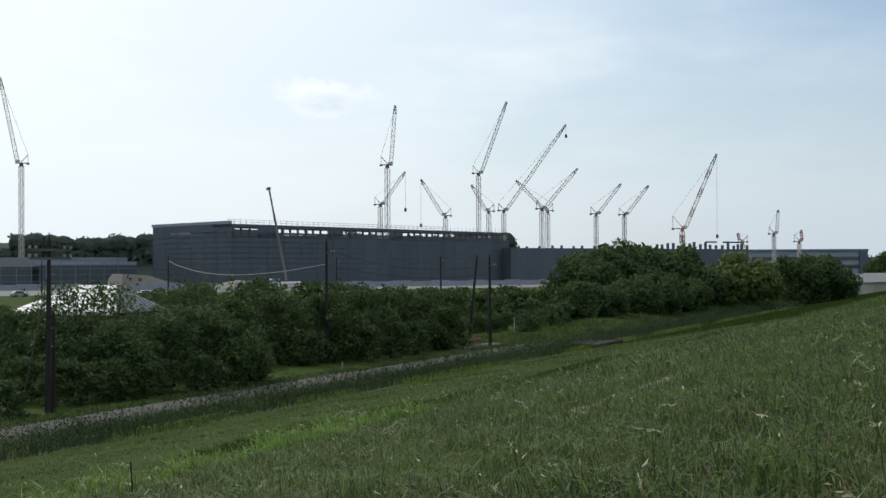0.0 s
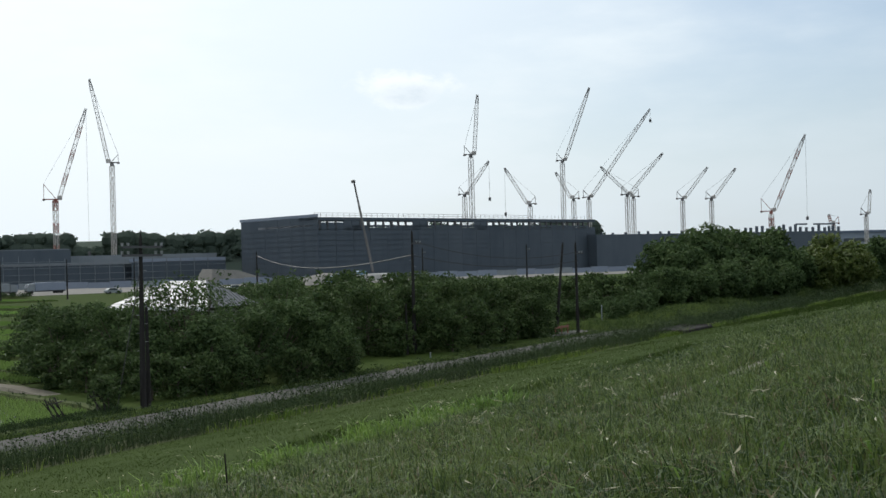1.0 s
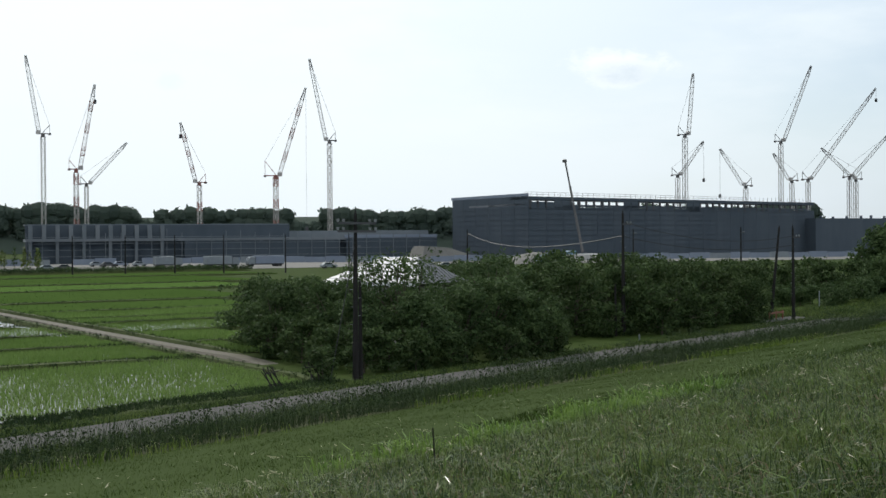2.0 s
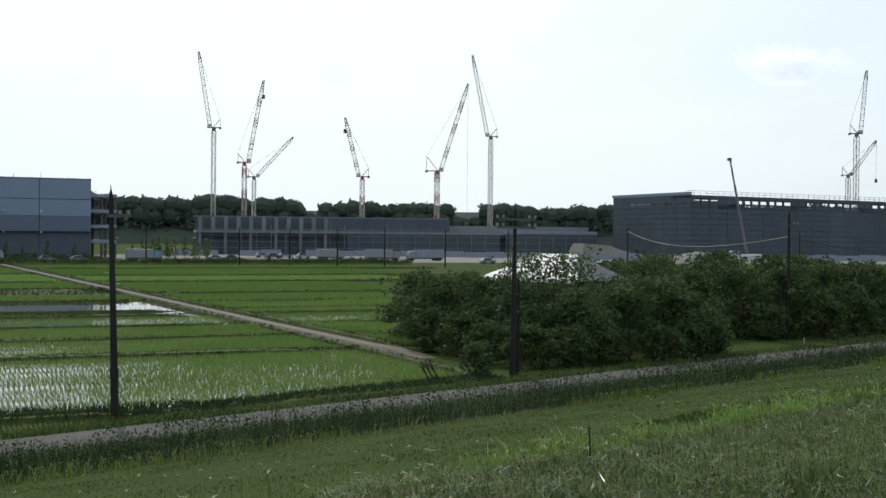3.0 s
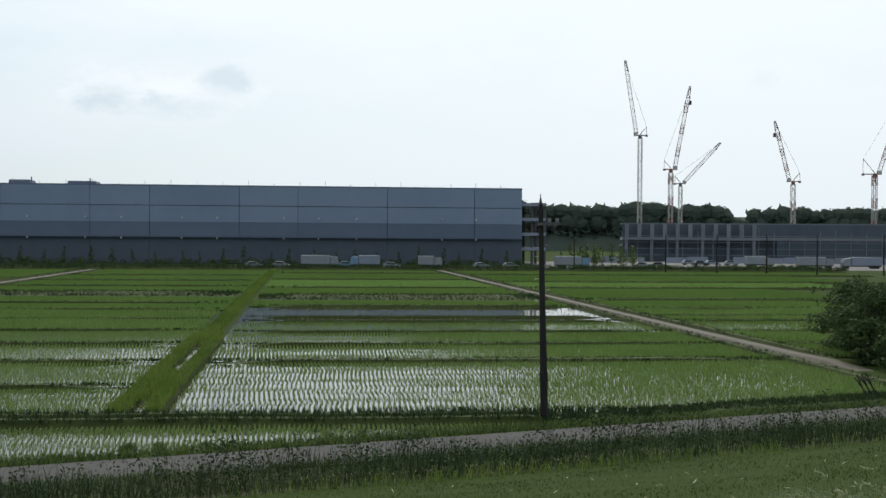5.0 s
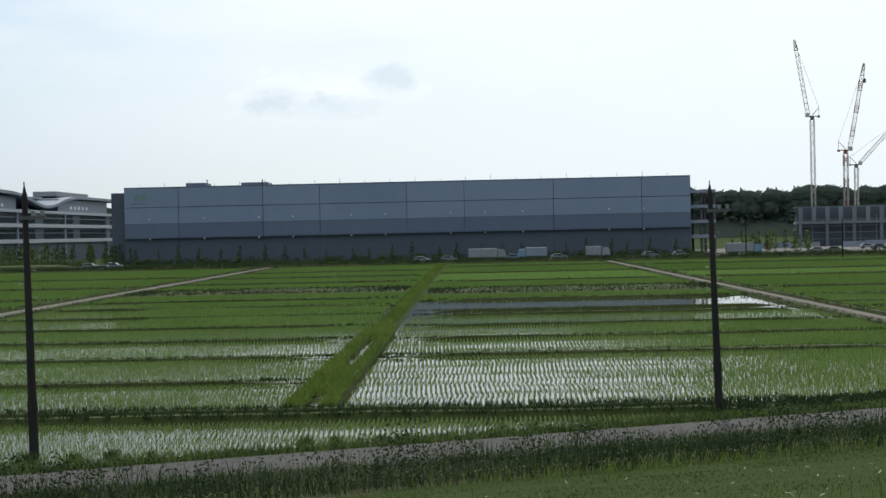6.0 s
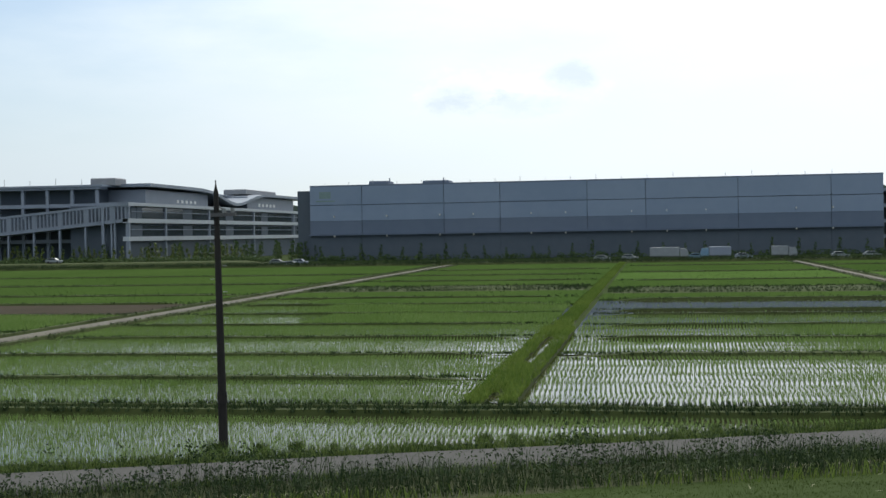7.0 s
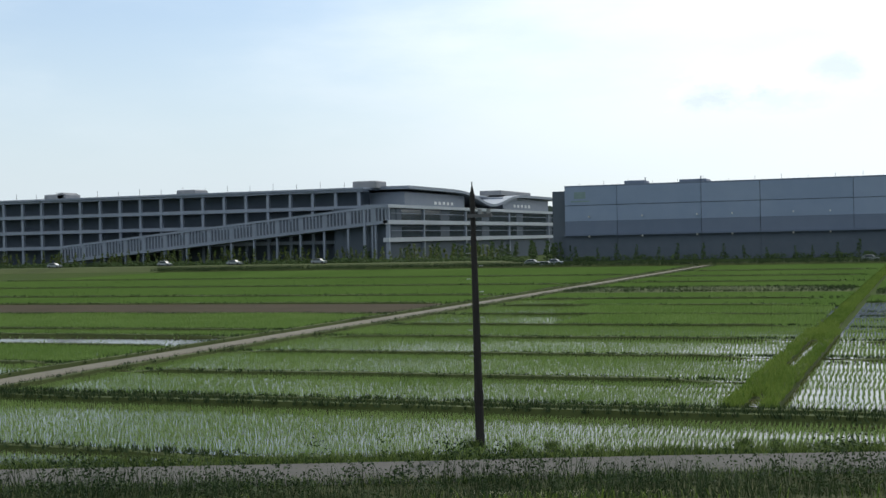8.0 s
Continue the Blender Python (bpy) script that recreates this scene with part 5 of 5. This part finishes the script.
def grassy_ridge():
    v, f = [], []
    ss = np.arange(112, 241, 3.0)
    for s in ss:
        h = ridge_height(s) * (1 + 0.12 * noise.noise((s * 0.15, 3, 0)))
        for n, q in ((39.4, -0.15), (41.5, h * 0.45), (43.6, h * 0.95), (45.2, h), (47.5, h * 0.5), (50.5, -0.15)):
            v.append((*plan(s, n), q))
    f = [(i * 6 + j, i * 6 + 6 + j, i * 6 + 7 + j, i * 6 + 1 + j) for i in range(len(ss) - 1) for j in range(5)]
    tagged(part("grass_bank", Build().add(v, f), LEVEE), "low grassy bank beyond the end of the lane", "bank", kind="structure")
    m = 26000
    s, n = rng.uniform(112, 240, m), rng.uniform(39.6, 49.5, m)
    crest = np.interp(s, [112, 122, 160, 192, 215, 240], [0.0, 0.35, 0.95, 1.55, 1.3, 0.0])
    z = crest * np.interp(n, [39.4, 41.5, 43.6, 45.2, 47.5, 50.5], [0, 0.45, 0.95, 1.0, 0.5, 0]) - 0.1
    x, y = plan(s, n)
    tagged(new("bank_grass", soup("bank_grass", tufts(x, y, z, 0.55 + 0.25 * np.sin(s * 0.5), 0.1, 0.08, 3, 0.7), BLADE)), "rank green grass covering the bank", "grass", kind="stuff")


grassy_ridge()


def seed_stalks():
    m = 3600
    s, n = rng.uniform(5, 60, m), rng.uniform(-1, 15.0, m)
    x, y = plan(s, n)
    z = levee_z(n)
    stems = tufts(x, y, z, 0.78, 0.02, 0.013, 1, 0.5)
    tips = stems[:, 2, :]
    # pale specks: seed heads, and also glints on the grass painted as straw
    heads = []
    for t in tips[: m // 3]:
        d = rng.normal(0, 1, 3) * np.array([1, 1, 0.5])
        d /= np.linalg.norm(d)
        side = np.cross(d, [0, 0, 1]) * 0.012
        heads.append([t - side, t + d * 0.035 + side * 0.7, t + d * 0.085, t + d * 0.03 - side * 0.7])
    plumes = []
    for k0 in range(96):
        s0, n0 = (22.0 + 0.04 * k0, 11.9) if k0 < 6 else (rng.uniform(5, 34), rng.uniform(0, 12.5))
        x0, y0 = plan(s0, n0)
        root = np.array([x0, y0, float(levee_z(n0)) + rng.uniform(0.25, 0.7)])
        a = rng.uniform(0, 2 * math.pi)
        d = np.array([math.cos(a), math.sin(a), rng.uniform(-0.3, 0.8)])
        d /= np.linalg.norm(d)
        for k in range(9):
            p = root + d * 0.022 * k
            q = d + rng.normal(0, 0.45, 3)
            side = np.cross(q, rng.normal(0, 1, 3))
            side *= 0.006 / (np.linalg.norm(side) + 1e-6)
            plumes.append([p - side, p + q * 0.03 - side, p + q * 0.055, p + q * 0.03 + side])
    tagged(new("grass_plumes", soup("grass_plumes", np.array(plumes), STRAW)), "feathery pale grass plumes bent over the slope", "grass", kind="stuff")
    tagged(new("grass_stalks", soup("grass_stalks", stems, BLADE)), "thin flowering grass stalks on the levee", "grass", kind="stuff")
    tagged(new("seed_heads", soup("seed_heads", np.array(heads), STRAW)), "pale dry seed heads that double as grass glints", "grass", kind="stuff")


seed_stalks()


def ditch_weeds():
    c, r = [], []
    for s in np.arange(-62, 230, 0.42):
        for n in (34.9, 35.6, 36.3, 37.0, 37.7, 38.3) if s < 110 else (35.2, 36.4, 37.6, 38.8):
            if rng.random() < 0.85:
                nn = n + rng.normal(0, 0.25)
                x, y = plan(s + rng.normal(0, 0.25), nn)
                swell = 0.85 + 0.8 * noise.noise((s * 0.22, n * 0.3, 2))
                rad = rng.uniform(0.26, 0.50) * swell * (1.0 if s < 110 else 1.4)
                c.append((x, y, float(levee_z(nn)) + rng.uniform(0.1, 1.05) * (0.65 + 0.6 * swell) * (0.55 if n < 35.2 else 1.0)))
                r.append(rad)
    # self-shade of the ditch growth sits in the leaf colour
    tagged(new("ditch_weeds", soup("ditch_weeds", leaf_cloud(c, r, 200, 0.06, 1.0, 0.2), SHADED_WEED)), "leafy weeds filling the ditch beside the lane, coloured as shaded", "weeds", kind="stuff")
    m = 42000
    s, n = rng.uniform(-62, 200, m), rng.uniform(34.6, 38.9, m)
    x, y = plan(s, n)
    swell = 0.78 + 0.22 * np.sin(s * 0.45 + 1.2 * np.sin(n)) + 0.14 * np.sin(s * 1.9 + n * 2)
    tagged(new("ditch_grass", soup("ditch_grass", arcs(x, y, levee_z(n) - 0.04, 1.12 * swell, 0.02, 0.8), SHADED_WEED)), "tall grass standing in the ditch, coloured as shaded", "grass", kind="stuff")
    m = 11000
    s = rng.uniform(-62, 200, m)
    n = rng.normal(34.3, 0.5, m)
    keep = np.sin(s * 0.33 + 2.0 * np.sin(s * 0.11)) + rng.normal(0, 0.5, m) > -0.1
    s, n = s[keep], n[keep]
    x, y = plan(s, n)
    tagged(new("ditch_edge_grass", soup("ditch_edge_grass", arcs(x, y, levee_z(n) - 0.03, 0.5, 0.026, 0.8), LUSH)), "lighter green grass tufts along the ditch edge", "grass", kind="stuff")
    heads = tufts(x[::9], y[::9], levee_z(n[::9]) + 0.34, 0.08, 0.16, 0.018, 3, 1.0)
    tagged(new("ditch_seed_heads", soup("ditch_seed_heads", heads, STRAW)), "pale seed heads over the ditch edge grass", "grass", kind="stuff")
    m = 27000
    s = rng.uniform(-62, 118, m)
    n = np.where(rng.random(m) < 0.75, rng.normal(43.1, 0.45, m), rng.normal(38.9, 0.25, m))
    x, y = plan(s, n)
    tagged(new("verge_grass", soup("verge_grass", tufts(x, y, np.full(m, -0.05), 0.28, 0.05, 0.04, 3, 0.7), BLADE)), "short grass along both edges of the lane", "grass", kind="stuff")


ditch_weeds()


# young trees and shrubs before the far buildings
def sapling_meshes(h, seed, mat):
    r = random.Random(seed)
    c = [(r.uniform(-0.2, 0.2), r.uniform(-0.2, 0.2), h * (0.25 + 0.7 * i / 7)) for i in range(8)]
    rad = [0.75 * (1 - 0.75 * i / 7) * h / 5 + 0.15 for i in range(8)]
    return Build().beam((0, 0, -0.2), (0, 0, h * 0.8), 0.14, 0.06, sides=6).mesh("trunk"), soup("crown", leaf_cloud(c, rad, 18, 0.44, 1.2), mat)


SAPLING = [sapling_meshes(6.0, 21, LEAF_C), sapling_meshes(5.4, 22, LEAF_C), sapling_meshes(6.4, 23, LEAF_A)]
x = -300.0
i = 0
while x < -112:
    y = 344 + 3 * math.sin(x * 0.3)
    place_tree(SAPLING[i % 2], x, y, 0.78 + 0.26 * random.random(), 47 * i, "slender young yellow-green roadside tree", "young trees before the far building")
    x += 1.7 + 0.9 * random.random()
    i += 1
for i in range(46):
    place_tree(SAPLING[2], -158 + 58 * random.random(), 350 + 40 * random.random(), 0.75 + 0.3 * random.random(), 31 * i, "scrubby young tree on waste ground", "scrub between the far buildings")
for i in range(26):
    place_tree(SAPLING[2], -98 + 6.2 * i + 2 * random.random(), 370, 0.5 + 0.3 * random.random(), 37 * i, "young dark tree planted along the warehouse wall", "trees along the warehouse")
for i in range(20):
    place_tree(SAPLING[i % 3], 78 + 20 * random.random(), 360 + 40 * random.random(), 0.7 + 0.4 * random.random(), 37 * i, "scrubby young tree beside the site road", "scrub beside the site road")


def far_scrub():
    c, r = [], []
    for _ in range(900):
        x = random.uniform(-310, -104)
        c.append((x, random.uniform(334, 341), random.uniform(0.3, 1.6)))
        r.append(random.uniform(0.7, 1.5))
    for _ in range(300):
        c.append((random.uniform(-104, 66), random.uniform(366, 371), random.uniform(0.2, 1.0)))
        r.append(random.uniform(0.6, 1.1))
    for _ in range(260):
        c.append((random.uniform(66, 130), random.uniform(306, 318), random.uniform(0.2, 0.7)))
        r.append(random.uniform(0.5, 1.0))
    tagged(new("far_scrub", soup("far_scrub", leaf_cloud(c, r, 26, 0.34, 0.9), LEAF_A)), "rough dark scrub along the far edge of the fields", "scrub", kind="stuff")


far_scrub()


# vehicles
def box_truck(x, y, turn, length, body_mat, label, cab_mat):
    t = thing("truck", label, "truck", pose(x, y, 0, 0, 0, turn), group="vehicles on the site road")
    part("cargo_box", Build().bevel_box(-length / 2, length / 2 - 2.2, -1.2, 1.2, 0.9, 3.1, 0.08), body_mat, t)
    cab = part("cab", Build().prism([(length / 2 - 2.0, 0.7), (length / 2, 0.7), (length / 2, 1.7), (length / 2 - 0.35, 2.7), (length / 2 - 2.0, 2.8)], -1.15, 1.15), cab_mat, t)
    part("windscreen", Build().prism([(length / 2 - 0.01, 1.75), (length / 2 + 0.02, 1.75), (length / 2 - 0.30, 2.6), (length / 2 - 0.33, 2.6)], -1.0, 1.0), GLASS, cab)
    part("chassis", Build().box(-length / 2, length / 2, -0.9, 0.9, 0.55, 0.9), DARK_STEEL, t)
    for k in (-length / 2 + 1.2, -length / 2 + 2.4, length / 2 - 1.1):
        for s in (-1, 1):
            part("wheel", Build().beam((k, s * 0.8, 0.48), (k, s * 1.15, 0.48), 0.8, sides=12), RUBBER, t)
    return t


def car(x, y, turn, mat, label):
    c = thing("car", label, "car", pose(x, y, 1.2 if x < -108 and y < 334 else 0.0, 0, 0, turn), group="vehicles on the site road")
    part("body", Build().prism([(-2.1, 0.35), (2.1, 0.35), (2.15, 0.8), (1.2, 0.95), (-2.05, 1.0), (-2.2, 0.7)], -0.85, 0.85), mat, c)
    part("cabin", Build().prism([(-1.9, 1.0), (1.1, 0.95), (0.4, 1.48), (-1.3, 1.5)], -0.75, 0.75), mat, c)
    part("side_window", Build().prism([(-1.6, 1.04), (0.85, 1.0), (0.35, 1.38), (-1.2, 1.4)], -0.77, 0.77), GLASS, c)
    for k in (-1.3, 1.35):
        for s in (-1, 1):
            part("wheel", Build().beam((k, s * 0.6, 0.32), (k, s * 0.87, 0.32), 0.54, sides=12), RUBBER, c)
    return c


tagged(sheet("site_road", [(-100, 318), (64, 318), (100, 330), (96, 341), (60, 333), (-100, 331)], 0.03, ASPHALT, "grey site road along the far edge of the fields", "road"))
bank = Build().add([(x, y, z) for x, k in ((-360, -13), (-108, 0), (-97, 0)) for y, z in ((314 + k, -0.1), (319 + k, 1.2 if x < -100 else 0.0), (333 + k, 1.2 if x < -100 else 0.0), (338 + k, -0.1))],
                   [(i * 4 + j, i * 4 + 4 + j, i * 4 + 5 + j, i * 4 + 1 + j) for i in range(2) for j in range(3)])
tagged(part("road_bank", bank, MEADOW), "raised grassy road bank at the fields' far edge", "bank", kind="structure")
TRUCK_DATA = [(0.7, 327, 0, 9.5, TRUCK_WHITE, "long white box truck on the site road"), (5.6, 327, 0, 6.0, TRUCK_WHITE, "short white box truck on the site road"), (11.9, 340, 0, 9.0, TRUCK_WHITE, "pale blue-white truck parked at the building site"),
              (22.3, 370, 0, 10, TRUCK_WHITE, "white trailer truck parked at the site fence"), (24.2, 372, 180, 11, PALE, "grey tank truck parked at the site fence"), (20.0, 375, 0, 8, TRUCK_WHITE, "white truck parked at the site fence"), (2.7, 330, 180, 7.5, PALE, "grey concrete mixer truck on the site road")]
for az, d, turn, length, mat, label in TRUCK_DATA:
    box_truck(*polar(az, d), turn, length, mat, label, BLUE if "pale blue" in label or "mixer" in label else TRUCK_WHITE)
CAR_DATA = [(-2.2, 324, TRUCK_WHITE, "white"), (3.9, 326, PALE, "grey"), (-1.0, 326, TRUCK_WHITE, "white"), (1.9, 330, BLUE, "blue"), (7.9, 328, TRUCK_WHITE, "white"), (9.2, 330, TRUCK_WHITE, "white"), (-16.0, 312, TRUCK_WHITE, "white"), (-15.6, 340, PALE, "silver"), (-16.6, 342, TRUCK_WHITE, "white"),
            (-37.4, 402, TRUCK_WHITE, "white"), (-32.8, 384, TRUCK_WHITE, "white"), (-29.8, 374, TRUCK_WHITE, "white"), (-26.1, 362, TRUCK_WHITE, "white"), (15.0, 352, TRUCK_WHITE, "white"), (15.7, 356, DARK_STEEL, "dark"), (17.0, 400, TRUCK_WHITE, "white"), (18.0, 400, PALE, "silver"), (27.0, 340, TRUCK_WHITE, "white"), (32.2, 330, TRUCK_WHITE, "white"), (34.8, 330, TRUCK_WHITE, "white"), (18.8, 396, TRUCK_WHITE, "white"), (17.5, 392, DARK_STEEL, "dark")]
for az, d, mat, colour in CAR_DATA:
    car(*polar(az, d), 180 * (d % 2), mat, f"small {colour} car parked beside the building site")


# small things near the lane
def bracing_sticks(x, y, turn):
    s = thing("stake_rack", "leaning weathered stakes tied at the field's edge", "stakes", pose(x, y, 0, 0, 0, turn))
    for k in range(3):
        part("stake", Build().beam((k * 0.5, -0.4, 0), (k * 0.5 + 0.5, 0.4, 1.1), 0.06), POLE, s)
        part("stake", Build().beam((k * 0.5 + 0.5, -0.3, 0), (k * 0.5 + 0.1, 0.3, 1.0), 0.06), POLE, s)
    part("cross_bar", Build().beam((0, 0, 0.9), (1.5, 0, 0.9), 0.05), POLE, s)


bracing_sticks(25.6, 57.0, 40)
bracing_sticks(28.6, 58.6, 20)


def wooden_stake():
    st = thing("wooden_stake", "thin dark wooden stake standing in levee grass", "stake", pose(10.0, 16.2, 3.75, 4, -6, 0))
    part("shaft", Build().beam((0, 0, -0.2), (0, 0, 0.78), 0.035, 0.02, sides=6), POLE, st)


wooden_stake()


def culvert():
    c = thing("culvert", "small dark concrete culvert bridge over the ditch", "culvert", pose(91.0, 71.6, 0, 0, 0, 20))
    part("deck", Build().bevel_box(-4.2, 4.2, -1.6, 1.6, 0.30, 0.42, 0.05), POLE, c)
    part("headwall", Build().box(-4.2, 4.2, -1.65, -1.35, -0.3, 0.3), POLE, c)
    for k in (-4.0, 4.0):
        part("kerb_block", Build().bevel_box(k - 0.2, k + 0.2, -1.5, 1.5, 0.42, 0.5, 0.05), POLE, c)


culvert()


def gate_bar():
    g = thing("road_barrier", "low reddish barrier at the lane's end", "barrier", pose(84.8, 80.2, 0, 0, 0, 20))
    for k in (-1.4, 0, 1.4):
        part("post", Build().beam((k, 0, 0), (k, 0, 0.8), 0.10, sides=8), RED, g)
    part("bar", Build().box(-1.6, 1.6, -0.04, 0.04, 0.55, 0.72), RED, g)


gate_bar()


def marker_post(x, y, h, label):
    m = thing("marker_post", label, "post", pose(x, y, 0))
    part("shaft", Build().beam((0, 0, -0.1), (0, 0, h), 0.1, 0.09, sides=8), TRUCK_WHITE, m)
    part("cap", Build().beam((0, 0, h), (0, 0, h + 0.06), 0.12, 0.05, sides=8), TRUCK_WHITE, m)


marker_post(98.5, 87.5, 1.9, "white marker post beside the lane")
marker_post(60.8, 70.6, 0.35, "short pale blue-white marker in the verge")
cable((63.3, 75.1, 8.5), (86.0, 79.1, 7.4), 0.9, 0.045)
cable((63.3, 75.1, 7.5), (129.2, 197.6, 8.4), 1.6, 0.06)
cable((63.3, 75.1, 7.4), (86.0, 79.1, 6.6), 0.7, 0.05)
cable((-14.72, 42.4, 8.4), (-110, 330, 16), 1.0, 0.06)

# sparse trees whose bare twigs stand before the old house
TWIGGY = [tree_meshes(6.4, 2.2, 0.13, LEAF_A, 66, k, low=0.3) for k in (31, 32)]
for i, (x, y, k, s) in enumerate(((39.6, 68.2, 0, .98), (41.6, 69.8, 1, 1.0), (39.1, 70.4, 0, 1.0), (37.2, 69.2, 1, .92), (48.9, 72.0, 1, .98))):
    place_tree(TWIGGY[k], x, y, s, 81 * i, "thin-leaved tree with open twiggy top", "trees round the old house")
# fresh tufts at the foot of the pole and along the verge
CLUMP = [soup("clump", tufts(rng.normal(0, 0.25, 320), rng.normal(0, 0.2, 320), np.zeros(320), 0.5, 0.05, 0.03, 1, 0.6), BLADE)]
for i, (x, y, s) in enumerate(((-14.9, 42.2, 1.3), (-13.4, 42.6, .9), (-12.2, 42.9, 1.1), (-11.0, 43.2, .6), (-6.0, 45.0, 1.0), (-5.0, 45.4, .8), (-3.4, 45.8, .6), (-2.5, 46.1, .6), (1.0, 47.5, .7), (9.4, 50.6, .8), (2.2, 48.0, .8))):
    tagged(part("grass_tuft", CLUMP[0], None), "leafy green tuft of grass at the lane's edge", "grass", group="verge tufts", kind="stuff").matrix_basis = pose(x, y, -0.02, 0, 0, 60 * i) @ Matrix.Diagonal((s * 0.6, s * 0.6, s * 0.62, 1))
for i, (x, y, s, k) in enumerate(((34.0, 62.6, .45, 0), (35.5, 62.4, .4, 0), (37.2, 62.3, .42, 1), (39.5, 62.2, .36, 0), (43.5, 62.4, .4, 1), (46.2, 63.4, .4, 0), (33.6, 66.0, .45, 1), (33.8, 70.0, .5, 0), (33.4, 74.0, .5, 1), (29.6, 58.9, .34, 0), (49.0, 65.4, .42, 1), (50.5, 67.0, .42, 0),
                                  (56.5, 75.5, .5, 0), (61, 74.4, .45, 1), (66, 74.0, .5, 0), (70, 75, .5, 1), (74.5, 77, .5, 0), (78.5, 79.5, .5, 1), (82, 81.8, .45, 0))):
    place_tree(BRAMBLE[k], x, y, s, 47 * i, "low dark bramble shrub at the trees' foot", "brambles under the trees", "shrub")


# small buildings and heaps in the distance
def small_house(name, label, x, y, turn, w, d, eave, ridge, wall_mat, roof_mat):
    h = thing(name, label, "house", pose(x, y, 0, 0, 0, turn))
    part("wall", Build().prism([(-w / 2, 0), (w / 2, 0), (w / 2, eave), (0, ridge - 0.12), (-w / 2, eave)], -d / 2, d / 2), wall_mat, h)
    o, t = 0.4, 0.14
    for sx in (-1, 1):
        a, b = (0, ridge), (sx * (w / 2 + o), eave - o * (ridge - eave) / (w / 2))
        part("roof", Build().prism([a, b, (b[0], b[1] + t), (a[0], a[1] + t)], -d / 2 - o, d / 2 + o), roof_mat, h)
    for k in (-0.25, 0.25):
        win = part("window", Build().box(k * w - 0.5, k * w + 0.5, -d / 2 - 0.05, -d / 2 + 0.02, 1.0, 2.1), WHITE, h)
        part("pane", Build().box(k * w - 0.42, k * w + 0.42, -d / 2 - 0.07, -d / 2 - 0.04, 1.08, 2.02), GLASS, win)
    return h


small_house("farmhouse", "distant white-walled farmhouse with grey roof", *polar(62.9, 330), 27, 8.0, 9.0, 2.8, 4.6, PLASTER, ROOF_DARK)
small_house("farmhouse", "distant pale farmhouse with dark roof", *polar(64.15, 340), 26, 9.0, 9.0, 2.8, 4.8, PLASTER, ROOF_DARK)
small_house("farmhouse", "distant low house with dark roof", *polar(65.6, 330), 40, 9.0, 9.0, 3.2, 5.4, PLASTER, ROOF_DARK)


def far_factory():
    g = thing("factory", "long low grey factory on the horizon", "building")
    o, e = np.array(polar(58.6, 820)), np.array(polar(63.5, 840))
    u = (e - o) / np.hypot(*(e - o))
    n = np.array([-u[1], u[0]])
    L = np.hypot(*(e - o))
    part("wall", wall_strip(o, u, n, 0, L, 0, 15.0, 40), PALE, g)
    part("roof", wall_strip(o - n * 0.6, u, n, -0.5, L + 0.5, 15.0, 16.4, 41), PANEL_DARK, g)
    for z in (4.5, 9.5):
        part("window_band", wall_strip(o - n * 0.3, u, n, 2, L - 2, z, z + 2.2, 0.4), GLASS, g)
    part("end_block", wall_strip(o - n * 1.0, u, n, L * 0.93, L, 0, 15.2, 30), WALL_DARK, g)


far_factory()


def soil_heap():
    h = thing("soil_heap", "bare brown soil heap with a blue tarpaulin", "soil heap")
    x0, y0 = polar(36.4, 385)
    v, f = [], []
    for i in range(11):
        for j in range(7):
            a, b = i / 10 * 2 - 1, j / 6 * 2 - 1
            z = 3.2 * max(0, 1 - a * a) ** 0.7 * max(0, 1 - b * b) ** 0.7 * (1 + 0.3 * noise.noise((a * 3, b * 3, 2)))
            v.append((x0 + a * 14, y0 + b * 7, z))
    f = [(i * 7 + j, i * 7 + 7 + j, i * 7 + 8 + j, i * 7 + 1 + j) for i in range(10) for j in range(6)]
    part("heap", Build().add(v, f), GRAVEL, h)
    part("tarpaulin", Build().prism([(x0 - 6, 0.4), (x0 + 5, 0.4), (x0 + 3.5, 2.6), (x0 - 1, 3.1), (x0 - 5, 2.3)], y0 - 7.6, y0 - 5.5), BLUE, h, "blue tarpaulin cover")


soil_heap()


def site_ramp():
    r = thing("earth_ramp", "pale earth haul ramp beside the sheeted building", "earth ramp")
    x0, y0 = polar(31.9, 430)
    part("bank", Build().add([(x0 - 10, y0 - 6, 0), (x0 + 14, y0 - 10, 0), (x0 + 16, y0 + 10, 0), (x0 - 8, y0 + 10, 0), (x0 - 7, y0 - 2, 5.2), (x0 + 2, y0 - 3, 4.6), (x0 + 4, y0 + 6, 4.6), (x0 - 6, y0 + 6, 5.2)],
                             [(0, 1, 5, 4), (1, 2, 6, 5), (2, 3, 7, 6), (3, 0, 4, 7), (4, 5, 6, 7)]), GRAVEL, r)
    part("retaining_edge", Build().beam((x0 - 9, y0 - 6.5, 1.2), (x0 + 12, y0 - 10.4, 0.6), 0.7), CONCRETE, r)


site_ramp()
